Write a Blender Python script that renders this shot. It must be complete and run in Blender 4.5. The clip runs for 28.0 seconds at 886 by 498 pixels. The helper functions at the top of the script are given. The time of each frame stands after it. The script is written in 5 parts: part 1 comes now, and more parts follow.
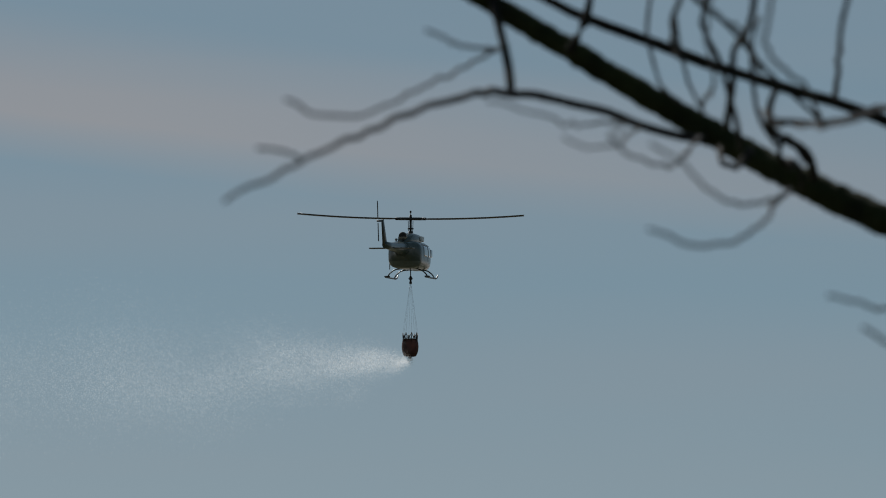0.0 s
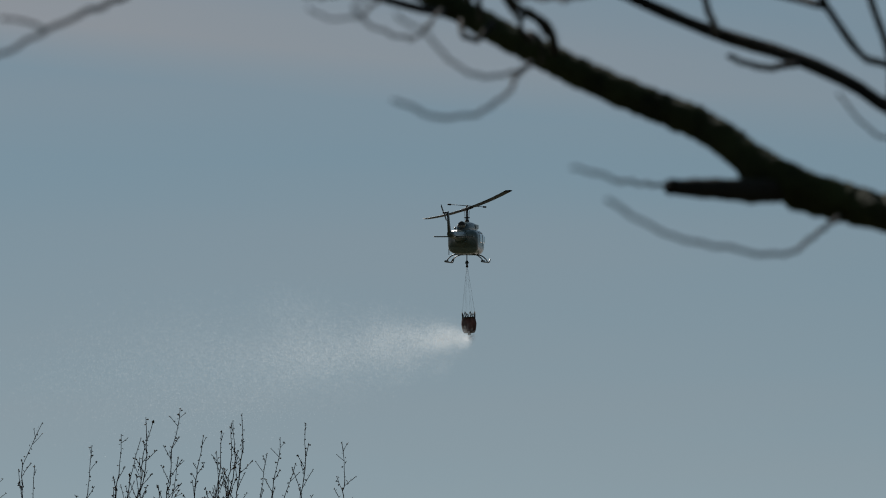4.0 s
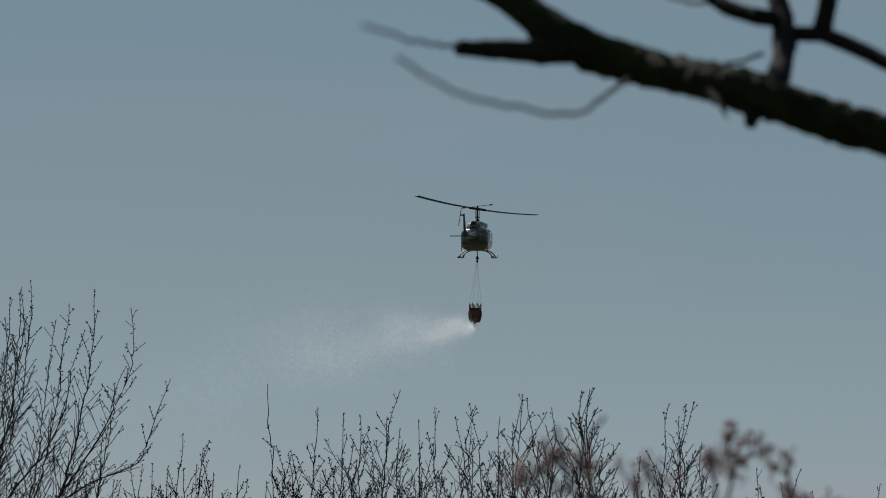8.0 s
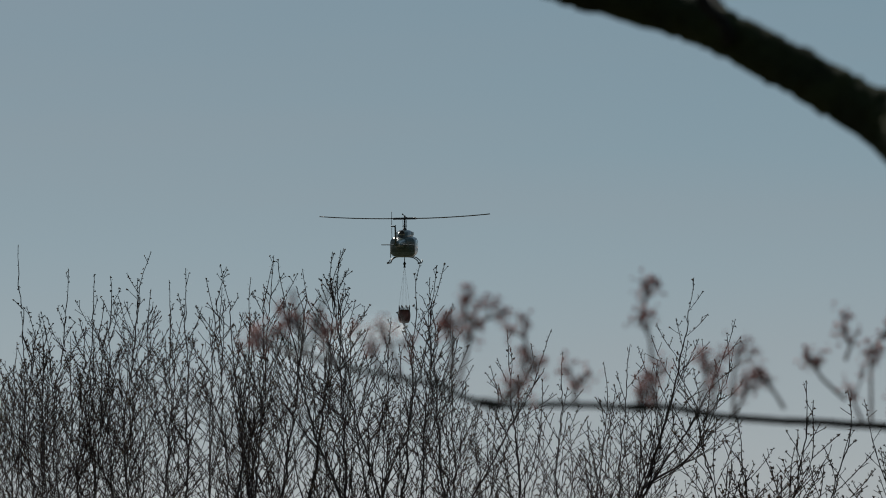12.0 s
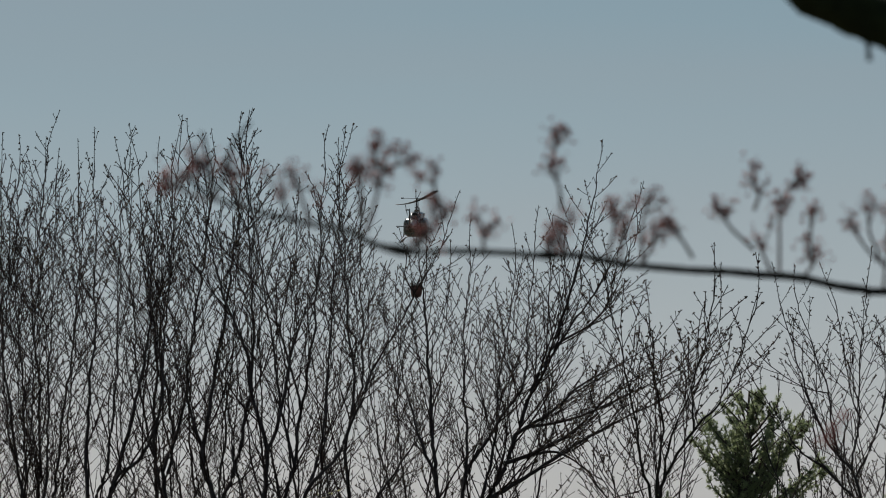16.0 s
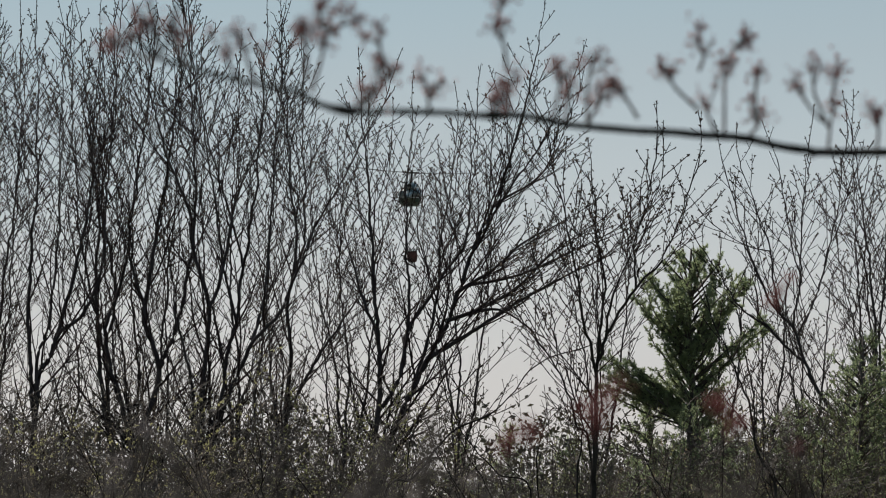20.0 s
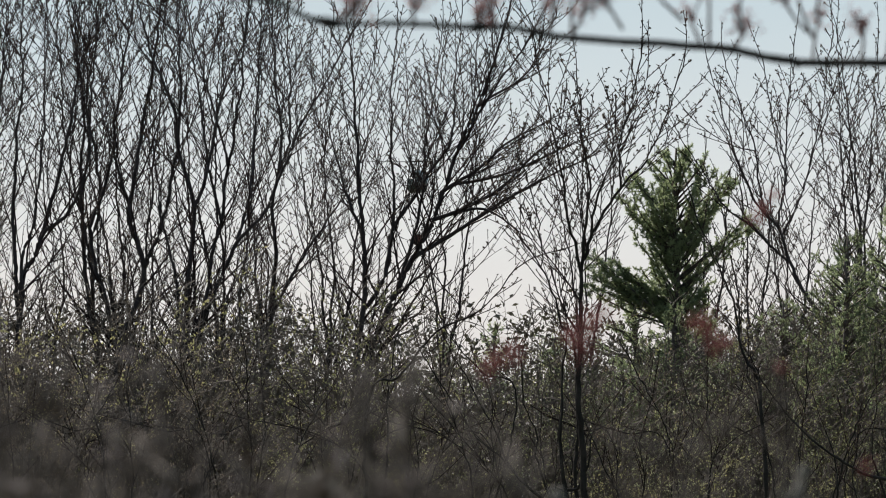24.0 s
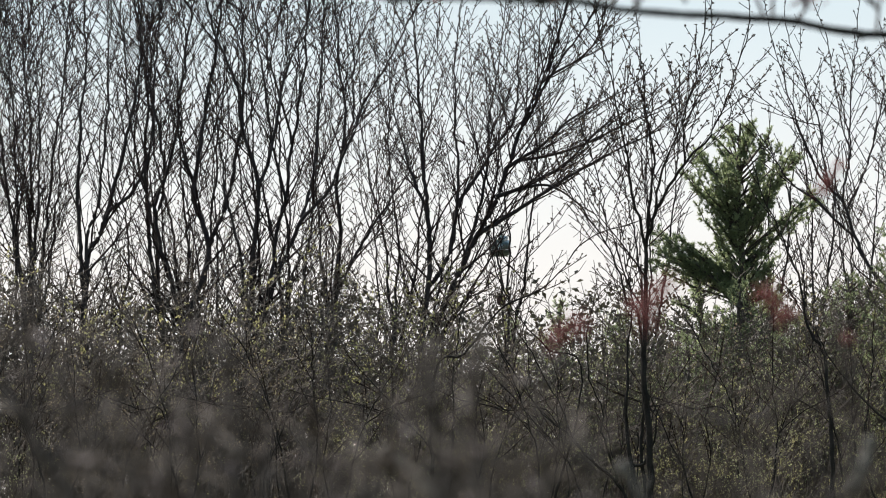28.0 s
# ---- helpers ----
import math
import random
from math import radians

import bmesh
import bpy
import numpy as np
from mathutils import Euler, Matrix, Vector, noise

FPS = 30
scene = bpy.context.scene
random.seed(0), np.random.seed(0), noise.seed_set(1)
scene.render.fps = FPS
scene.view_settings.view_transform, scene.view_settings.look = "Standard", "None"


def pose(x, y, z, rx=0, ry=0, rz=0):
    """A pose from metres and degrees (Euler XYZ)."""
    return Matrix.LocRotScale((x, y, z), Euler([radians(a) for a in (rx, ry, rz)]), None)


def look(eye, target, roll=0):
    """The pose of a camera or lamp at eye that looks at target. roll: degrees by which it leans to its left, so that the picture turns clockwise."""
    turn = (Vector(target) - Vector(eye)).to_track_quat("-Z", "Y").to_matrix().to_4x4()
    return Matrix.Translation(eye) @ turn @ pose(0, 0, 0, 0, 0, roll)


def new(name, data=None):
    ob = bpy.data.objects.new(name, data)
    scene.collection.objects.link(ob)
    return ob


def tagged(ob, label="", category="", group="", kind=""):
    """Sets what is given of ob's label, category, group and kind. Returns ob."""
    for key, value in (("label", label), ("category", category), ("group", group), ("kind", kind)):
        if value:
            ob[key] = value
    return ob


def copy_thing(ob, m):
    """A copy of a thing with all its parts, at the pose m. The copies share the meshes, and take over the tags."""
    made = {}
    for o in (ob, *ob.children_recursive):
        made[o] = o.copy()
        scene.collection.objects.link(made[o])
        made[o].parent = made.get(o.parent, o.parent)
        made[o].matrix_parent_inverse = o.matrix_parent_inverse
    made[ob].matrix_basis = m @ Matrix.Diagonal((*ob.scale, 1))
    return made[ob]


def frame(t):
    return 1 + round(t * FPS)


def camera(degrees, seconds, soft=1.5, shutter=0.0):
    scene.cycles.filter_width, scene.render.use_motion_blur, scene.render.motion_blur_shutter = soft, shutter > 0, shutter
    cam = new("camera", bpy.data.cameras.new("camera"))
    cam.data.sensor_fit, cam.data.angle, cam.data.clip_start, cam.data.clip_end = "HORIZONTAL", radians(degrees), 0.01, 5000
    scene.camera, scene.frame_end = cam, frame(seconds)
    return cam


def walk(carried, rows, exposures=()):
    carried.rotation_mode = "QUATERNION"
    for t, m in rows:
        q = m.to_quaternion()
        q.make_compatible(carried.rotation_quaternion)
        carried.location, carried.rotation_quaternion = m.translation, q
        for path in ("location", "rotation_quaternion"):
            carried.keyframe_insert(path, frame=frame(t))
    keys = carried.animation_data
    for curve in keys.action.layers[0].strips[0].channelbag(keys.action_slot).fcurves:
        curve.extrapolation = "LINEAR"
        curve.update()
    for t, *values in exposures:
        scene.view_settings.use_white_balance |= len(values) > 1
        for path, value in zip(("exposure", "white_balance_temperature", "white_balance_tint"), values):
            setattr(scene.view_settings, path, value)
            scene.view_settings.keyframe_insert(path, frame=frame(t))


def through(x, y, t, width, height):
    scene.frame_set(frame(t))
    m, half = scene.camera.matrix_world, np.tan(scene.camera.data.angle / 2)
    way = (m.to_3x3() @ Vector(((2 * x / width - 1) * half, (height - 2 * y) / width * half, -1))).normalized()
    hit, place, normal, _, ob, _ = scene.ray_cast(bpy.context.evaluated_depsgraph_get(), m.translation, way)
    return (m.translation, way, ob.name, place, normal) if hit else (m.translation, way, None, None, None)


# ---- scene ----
# ---------------------------------------------------------------- camera
EYE_HEIGHT = 1.6
cam = camera(8.0, 28.0, soft=1.0)
cam.data.dof.use_dof = True
cam.data.dof.focus_distance = 260.0
cam.data.dof.aperture_fstop = 24.0

# seconds, heading and tilt and lean in degrees, sway sideways and up in metres
PATH = [
    (0, -7.984, 9.524, -0.39, -0.0028, 0.0124),
    (0.5, -8.085, 9.010, -0.30, -0.0028, 0.0132),
    (1, -7.730, 8.775, -0.15, -0.0030, 0.0146),
    (1.5, -7.215, 8.720, -0.13, -0.0077, 0.0146),
    (2, -6.521, 8.817, -0.03, -0.0126, 0.0151),
    (2.5, -6.512, 8.408, 0.02, -0.0123, 0.0150),
    (4.5, -4.984, 8.390, -0.24, -0.0103, 0.0040),
    (5, -4.507, 8.145, -0.25, -0.0061, -0.0016),
    (5.5, -4.369, 8.012, -0.22, -0.0082, -0.0022),
    (6, -4.276, 7.835, -0.29, -0.0086, 0.0011),
    (6.5, -4.264, 7.166, -0.31, -0.0080, 0.0037),
    (7, -3.918, 6.853, -0.11, -0.0111, -0.0018),
    (7.5, -3.060, 6.947, -0.05, -0.0092, 0.0008),
    (8, -3.612, 7.206, -0.00, -0.0119, 0.0026),
    (8.5, -3.391, 7.377, -0.11, -0.0137, 0.0016),
    (9, -3.454, 6.664, 0.04, -0.0039, 0.0031),
    (9.5, -2.888, 6.726, 0.17, 0.0044, 0.0013),
    (10, -2.421, 6.617, 0.14, 0.0071, 0.0098),
    (10.5, -2.527, 6.663, 0.27, 0.0021, -0.0001),
    (11, -1.812, 6.053, 0.27, 0.0009, 0.0035),
    (11.5, -1.732, 5.899, 0.35, 0.0031, -0.0016),
    (12, -1.354, 5.947, 0.23, 0.0045, 0.0044),
    (12.5, -1.290, 6.163, 0.18, -0.0004, -0.0014),
    (13, -1.246, 5.558, 0.17, 0.0010, 0.0002),
    (13.5, -1.037, 5.427, 0.18, 0.0097, -0.0022),
    (15.5, -0.536, 5.441, -0.17, 0.0033, 0.0100),
    (16, -0.526, 4.690, -0.03, 0.0035, -0.0126),
    (16.5, -0.671, 4.371, -0.03, 0.0116, -0.0058),
    (17, -0.531, 4.907, -0.20, 0.0108, -0.0110),
    (17.5, 0.167, 4.267, -0.05, 0.0064, -0.0087),
    (18, -0.286, 4.408, 0.04, 0.0055, -0.0015),
    (18.5, -0.234, 4.192, -0.05, 0.0026, -0.0123),
    (19, 0.033, 4.027, -0.03, 0.0028, 0.0003),
    (19.5, 0.132, 3.487, -0.10, -0.0006, -0.0138),
    (20, -0.000, 3.400, -0.11, 0.0001, -0.0092),
    (20.5, -0.207, 3.599, -0.24, -0.0016, -0.0122),
    (21, -0.148, 3.279, -0.10, 0.0002, 0.0038),
    (21.5, -0.135, 3.125, -0.01, -0.0004, -0.0070),
    (22, 0.095, 3.037, 0.14, 0.0013, 0.0079),
    (22.5, 0.216, 2.763, 0.13, 0.0011, 0.0072),
    (24.5, 0.110, 2.444, -0.17, 0.0006, 0.0062),
    (25, 0.064, 2.374, -0.07, 0.0005, 0.0064),
    (25.5, 0.269, 2.324, 0.07, 0.0004, 0.0054),
    (26, 0.331, 2.229, 0.17, 0.0004, 0.0047),
    (26.5, 0.360, 2.184, 0.35, 0.0003, 0.0041),
    (27, 0.416, 2.077, 0.40, 0.0003, 0.0037),
    (27.5, 0.243, 2.039, 0.39, 0.0003, 0.0034),
    (28, -0.447, 2.275, 0.23, 0.0003, 0.0033),
]


def camera_rows():
    return [(t, pose(sx, 0, EYE_HEIGHT + sz, 90 + tilt, 0, -head) @ pose(0, 0, 0, 0, 0, -lean))
            for t, head, tilt, lean, sx, sz in PATH]


walk(cam, camera_rows(), exposures=[(0.0, -0.05), (4.0, -0.07), (7.0, -0.17), (10.0, -0.06), (13.0, 0.0), (16.0, 0.07), (17.0, 0.24), (19.0, 0.22), (20.0, 0.46), (22.5, 0.6), (25.0, 0.93), (26.5, 0.93), (28.0, 1.15)])

# ---------------------------------------------------------------- sky and sun
SUN_AZ, SUN_EL = -35.0, 42.0          # degrees: to the left of straight ahead, above the horizon


def make_world():
    world = bpy.data.worlds.new("sky")
    scene.world = world
    world.use_nodes = True
    nt = world.node_tree
    nt.nodes.clear()
    N, L = nt.nodes.new, nt.links.new
    out = N("ShaderNodeOutputWorld")
    bg = N("ShaderNodeBackground")
    bg.inputs["Strength"].default_value = 1.0
    sky = N("ShaderNodeTexSky")
    sky.sky_type = "NISHITA"
    sky.sun_disc = False
    sky.sun_elevation = radians(SUN_EL)
    sky.sun_rotation = radians(SUN_AZ)
    sky.air_density, sky.dust_density, sky.ozone_density = 1.0, 0.6, 2.0
    co = N("ShaderNodeTexCoord")
    sep = N("ShaderNodeSeparateXYZ")
    L(co.outputs["Generated"], sep.inputs["Vector"])
    # spring haze: pale at the horizon, blue-grey higher up
    rng = N("ShaderNodeMapRange")
    rng.inputs["From Max"].default_value = 0.28
    L(sep.outputs["Z"], rng.inputs["Value"])
    haze = N("ShaderNodeValToRGB")
    cr = haze.color_ramp
    cr.interpolation = "B_SPLINE"
    stops = [(0.0, (4.0, 3.74, 3.84)), (0.10, (4.1, 3.82, 3.92)), (0.22, (3.4, 3.5, 3.68)), (0.36, (2.02, 2.74, 3.12)),
             (0.48, (1.54, 2.32, 2.74)), (0.62, (1.37, 2.12, 2.55)), (0.8, (1.25, 2.02, 2.5)), (1.0, (1.2, 1.95, 2.55))]
    cr.elements[0].position, cr.elements[1].position = 0.0, 1.0
    cr.elements[0].color, cr.elements[1].color = (*[v / 10 for v in stops[0][1]], 1), (*[v / 10 for v in stops[-1][1]], 1)
    for at, c in stops[1:-1]:
        cr.elements.new(at).color = (*[v / 10 for v in c], 1)
    L(rng.outputs["Result"], haze.inputs["Fac"])
    veil = N("ShaderNodeMix")
    veil.data_type = "RGBA"
    veil.inputs["Factor"].default_value = 0.85
    dim = N("ShaderNodeVectorMath")
    dim.operation = "SCALE"
    dim.inputs["Scale"].default_value = 0.1
    L(sky.outputs["Color"], dim.inputs[0])
    L(dim.outputs["Vector"], veil.inputs["A"])
    L(haze.outputs["Color"], veil.inputs["B"])
    # thin streaks of cloud, drawn out along the horizon
    mp = N("ShaderNodeMapping")
    mp.inputs["Scale"].default_value = (2.2, 2.2, 30.0)
    mp.inputs["Rotation"].default_value = (0, radians(4), 0)
    L(co.outputs["Generated"], mp.inputs["Vector"])
    nz = N("ShaderNodeTexNoise")
    nz.inputs["Scale"].default_value = 1.6
    nz.inputs["Detail"].default_value = 3.5
    nz.inputs["Roughness"].default_value = 0.4
    L(mp.outputs["Vector"], nz.inputs["Vector"])
    streak = N("ShaderNodeMapRange")
    streak.inputs["From Min"].default_value, streak.inputs["From Max"].default_value = 0.45, 0.75
    streak.inputs["To Max"].default_value = 0.2
    L(nz.outputs["Fac"], streak.inputs["Value"])
    # one longer bank about ten degrees up
    tilt = N("ShaderNodeMath")
    tilt.operation = "MULTIPLY_ADD"
    tilt.inputs[1].default_value = 0.10
    L(sep.outputs["X"], tilt.inputs[0])
    L(sep.outputs["Z"], tilt.inputs[2])
    wob = N("ShaderNodeMath")
    wob.operation = "MULTIPLY_ADD"
    wob.inputs[1].default_value = 0.012
    L(nz.outputs["Fac"], wob.inputs[0])
    L(tilt.outputs[0], wob.inputs[2])
    bank = N("ShaderNodeValToRGB")
    bank.color_ramp.interpolation = "EASE"
    el = bank.color_ramp.elements
    el[0].position, el[0].color = 0.163, (0, 0, 0, 1)
    el[1].position, el[1].color = 0.1735, (0.75, 0.75, 0.75, 1)
    for at, v in ((0.179, 0.5), (0.192, 0.0)):
        e = el.new(at)
        e.color = (v, v, v, 1)
    L(wob.outputs[0], bank.inputs["Fac"])
    thin = N("ShaderNodeMapRange")
    thin.inputs["From Min"].default_value, thin.inputs["From Max"].default_value = -0.19, 0.03
    thin.inputs["To Min"].default_value, thin.inputs["To Max"].default_value = 1.0, 0.1
    L(sep.outputs["X"], thin.inputs["Value"])
    faint = N("ShaderNodeMath")
    faint.operation = "MULTIPLY"
    L(bank.outputs["Color"], faint.inputs[0])
    L(thin.outputs["Result"], faint.inputs[1])
    both = N("ShaderNodeMath")
    both.operation = "MAXIMUM"
    L(streak.outputs["Result"], both.inputs[0])
    L(faint.outputs[0], both.inputs[1])
    mix = N("ShaderNodeMix")
    mix.data_type = "RGBA"
    mix.inputs["B"].default_value = (0.325, 0.312, 0.32, 1)
    L(both.outputs[0], mix.inputs["Factor"])
    L(veil.outputs["Result"], mix.inputs["A"])
    L(mix.outputs["Result"], bg.inputs["Color"])
    L(bg.outputs["Background"], out.inputs["Surface"])


make_world()
sun_data = bpy.data.lights.new("sun", "SUN")
sun_data.energy, sun_data.angle, sun_data.color = 4.6, radians(1.0), (1.0, 0.96, 0.9)
sun = new("sun", sun_data)
_a, _e = radians(SUN_AZ), radians(SUN_EL)
sun.matrix_world = look((0, 0, 80), (-math.sin(_a) * math.cos(_e), -math.cos(_a) * math.cos(_e), 80 - math.sin(_e)))

# ---------------------------------------------------------------- materials


def material(name, dark, light, scale=8.0, rough=0.85, metal=0.0, bump=0.0, fine=60.0, spec=0.3, stretch=(1, 1, 1), shine=0.0):
    """Two-tone procedural paint: coarse patches, fine grain and a little relief."""
    m = bpy.data.materials.new(name)
    m.use_nodes = True
    nt = m.node_tree
    N, L = nt.nodes.new, nt.links.new
    b = nt.nodes["Principled BSDF"]
    co = N("ShaderNodeTexCoord")
    mp = N("ShaderNodeMapping")
    mp.inputs["Scale"].default_value = stretch
    L(co.outputs["Object"], mp.inputs["Vector"])
    n1 = N("ShaderNodeTexNoise")
    n1.inputs["Scale"].default_value, n1.inputs["Detail"].default_value = scale, 4.0
    n2 = N("ShaderNodeTexNoise")
    n2.inputs["Scale"].default_value, n2.inputs["Detail"].default_value = fine, 3.0
    L(mp.outputs["Vector"], n1.inputs["Vector"])
    L(mp.outputs["Vector"], n2.inputs["Vector"])
    add = N("ShaderNodeMath")
    add.operation = "MULTIPLY_ADD"
    add.inputs[1].default_value, add.inputs[2].default_value = 0.5, 0.0
    L(n2.outputs["Fac"], add.inputs[0])
    sm = N("ShaderNodeMath")
    sm.operation = "MULTIPLY_ADD"
    sm.inputs[1].default_value = 1.3
    L(n1.outputs["Fac"], sm.inputs[0])
    L(add.outputs[0], sm.inputs[2])
    rp = N("ShaderNodeMapRange")
    rp.inputs["From Min"].default_value, rp.inputs["From Max"].default_value = 0.55, 1.25
    L(sm.outputs[0], rp.inputs["Value"])
    mix = N("ShaderNodeMix")
    mix.data_type = "RGBA"
    mix.inputs["A"].default_value, mix.inputs["B"].default_value = (*dark, 1), (*light, 1)
    L(rp.outputs["Result"], mix.inputs["Factor"])
    L(mix.outputs["Result"], b.inputs["Base Color"])
    b.inputs["Roughness"].default_value, b.inputs["Metallic"].default_value = rough, metal
    b.inputs["Specular IOR Level"].default_value = spec
    b.inputs["Coat Weight"].default_value = shine
    if bump:
        bp = N("ShaderNodeBump")
        bp.inputs["Strength"].default_value, bp.inputs["Distance"].default_value = bump, 0.01
        L(sm.outputs[0], bp.inputs["Height"])
        L(bp.outputs["Normal"], b.inputs["Normal"])
    return m


def leafy(name, dark, light, scale=1.5, through=0.35):
    """Leaf material: patchy greens with some light passing through."""
    m = material(name, dark, light, scale=scale, rough=0.6, fine=25)
    nt = m.node_tree
    b = nt.nodes["Principled BSDF"]
    tr = nt.nodes.new("ShaderNodeBsdfTranslucent")
    tr.inputs["Color"].default_value = (*light, 1)
    mx = nt.nodes.new("ShaderNodeMixShader")
    mx.inputs["Fac"].default_value = through
    nt.links.new(b.outputs["BSDF"], mx.inputs[1])
    nt.links.new(tr.outputs["BSDF"], mx.inputs[2])
    nt.links.new(mx.outputs["Shader"], nt.nodes["Material Output"].inputs["Surface"])
    return m


M_GROUND = material("meadow_ground", (0.05, 0.045, 0.025), (0.12, 0.11, 0.06), scale=0.15, fine=3.0)
M_BARK = material("grey_bark", (0.024, 0.02, 0.02), (0.068, 0.0576, 0.056), scale=3, fine=20, bump=0.4, rough=0.95, spec=0.06)
M_DARKBARK = material("dark_bark", (0.0126, 0.0112, 0.0098), (0.0385, 0.0336, 0.0301), scale=3, fine=20, bump=0.4, rough=0.95, spec=0.06)
M_TWIG = material("twig_bark", (0.015, 0.0107, 0.0102), (0.04, 0.029, 0.0275), scale=3, rough=0.95, spec=0.06)
M_BUD = material("swelling_buds", (0.036, 0.026, 0.02), (0.085, 0.065, 0.045), scale=2, rough=0.95, spec=0.06)
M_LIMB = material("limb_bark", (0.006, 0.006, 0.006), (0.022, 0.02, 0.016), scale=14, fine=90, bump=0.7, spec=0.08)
M_MOSS = material("mossy_bark", (0.006, 0.008, 0.004), (0.026, 0.031, 0.011), scale=20, fine=90, bump=0.7, spec=0.08)
M_NEARTWIG = material("twig_grey_bark", (0.012, 0.012, 0.013), (0.034, 0.033, 0.034), scale=30, fine=150, spec=0.1)
M_FLOWER = leafy("red_maple_flower", (0.2, 0.06, 0.055), (0.4, 0.19, 0.17), scale=40, through=0.4)
M_DARKRED = leafy("dark_red_flower", (0.15, 0.03, 0.028), (0.3, 0.075, 0.065), scale=40, through=0.3)
M_STALK = material("flower_stalk", (0.10, 0.08, 0.08), (0.2, 0.165, 0.16), scale=40)
M_PINE = leafy("pine_needles", (0.115, 0.145, 0.08), (0.31, 0.355, 0.185), scale=0.8, through=0.55)
M_COPSE = leafy("far_brush", (0.03, 0.026, 0.018), (0.075, 0.068, 0.042), scale=0.5, through=0.2)
M_NEARBUSH = material("brown_shoots", (0.037, 0.028, 0.022), (0.088, 0.065, 0.051), scale=30)
M_TANSTEM = material("peeling_tan_bark", (0.1, 0.085, 0.07), (0.22, 0.19, 0.16), scale=40)
M_DARKOLIVE = leafy("dark_olive_leaves", (0.042, 0.048, 0.025), (0.105, 0.115, 0.056), scale=0.7, through=0.3)
M_PINEBARK = material("pine_bark", (0.04, 0.03, 0.025), (0.11, 0.085, 0.07), scale=5, bump=0.5)
M_SHRUB = material("shrub_stems", (0.039, 0.0298, 0.023), (0.115, 0.0895, 0.0711), scale=1.2)
M_LEAF = leafy("young_leaves", (0.157, 0.151, 0.0715), (0.358, 0.329, 0.151), scale=0.7, through=0.45)
M_TAN = leafy("tan_buds", (0.126, 0.105, 0.077), (0.336, 0.28, 0.21), scale=0.8, through=0.35)
M_CATKIN = leafy("grey_green_catkins", (0.138, 0.14, 0.0713), (0.356, 0.351, 0.184), scale=0.7, through=0.4)
M_OLIVE = leafy("olive_leaves", (0.106, 0.107, 0.0488), (0.268, 0.26, 0.114), scale=0.7, through=0.3)
M_DRYLEAF = leafy("dry_leaves", (0.098, 0.077, 0.0504), (0.28, 0.217, 0.14), scale=0.8, through=0.45)


def hull_paint():
    """Dark green upper hull, pale grey belly, with dirt."""
    m = material("helicopter_paint", (0.034, 0.052, 0.05), (0.07, 0.098, 0.094), scale=1.4, rough=0.34, fine=9, spec=0.45, shine=0.3)
    nt = m.node_tree
    N, L = nt.nodes.new, nt.links.new
    b = nt.nodes["Principled BSDF"]
    pale = b.inputs["Base Color"].links[0].from_socket
    co = N("ShaderNodeTexCoord")
    sp = N("ShaderNodeSeparateXYZ")
    L(co.outputs["Object"], sp.inputs["Vector"])
    mr = N("ShaderNodeMapRange")
    mr.inputs["From Min"].default_value, mr.inputs["From Max"].default_value = -0.42, -0.36
    L(sp.outputs["Z"], mr.inputs["Value"])
    mix = N("ShaderNodeMix")
    mix.data_type = "RGBA"
    mix.inputs["B"].default_value = (0.017, 0.036, 0.034, 1)
    L(mr.outputs["Result"], mix.inputs["Factor"])
    L(pale, mix.inputs["A"])
    L(mix.outputs["Result"], b.inputs["Base Color"])
    return m


M_HULL = hull_paint()
M_PALE = material("pale_paint", (0.34, 0.36, 0.36), (0.5, 0.52, 0.525), scale=2, rough=0.4, spec=0.5)
M_DKPAINT = material("dark_paint", (0.02, 0.025, 0.022), (0.05, 0.055, 0.05), scale=3, rough=0.45, spec=0.5)
M_METAL = material("worn_steel", (0.16, 0.16, 0.16), (0.3, 0.3, 0.29), scale=6, rough=0.4, metal=0.8)
M_BLACK = material("sooty_metal", (0.008, 0.008, 0.008), (0.03, 0.028, 0.025), scale=6, rough=0.6)
M_BLADE = material("rotor_blade_paint", (0.006, 0.008, 0.01), (0.016, 0.019, 0.022), scale=2, rough=0.5, spec=0.4)
M_GLASS = material("tinted_glass", (0.012, 0.018, 0.02), (0.02, 0.028, 0.03), scale=2, rough=0.06, spec=0.8, shine=1.0)
M_BUCKET = material("orange_red_fabric", (0.07, 0.036, 0.032), (0.14, 0.068, 0.058), scale=4, rough=0.7, fine=14, bump=0.5)
M_CABLE = material("steel_cable", (0.16, 0.16, 0.16), (0.3, 0.3, 0.3), scale=10, rough=0.5, metal=0.6)
M_WATER = leafy("water_droplets", (0.88, 0.9, 0.92), (0.93, 0.95, 0.97), scale=1, through=0.95)


def sheer(name, source, veil):
    """A copy of a material of which only a share is there: fine mist."""
    m = source.copy()
    m.name = name
    nt = m.node_tree
    out = nt.nodes["Material Output"]
    solid = out.inputs["Surface"].links[0].from_socket
    clear = nt.nodes.new("ShaderNodeBsdfTransparent")
    mx = nt.nodes.new("ShaderNodeMixShader")
    mx.inputs["Fac"].default_value = veil
    nt.links.new(clear.outputs["BSDF"], mx.inputs[1])
    nt.links.new(solid, mx.inputs[2])
    nt.links.new(mx.outputs["Shader"], out.inputs["Surface"])
    return m


M_MIST = sheer("fine_mist", M_WATER, 0.076)
M_WATER = sheer("water_jet", M_WATER, 0.2)

# ---------------------------------------------------------------- mesh helpers


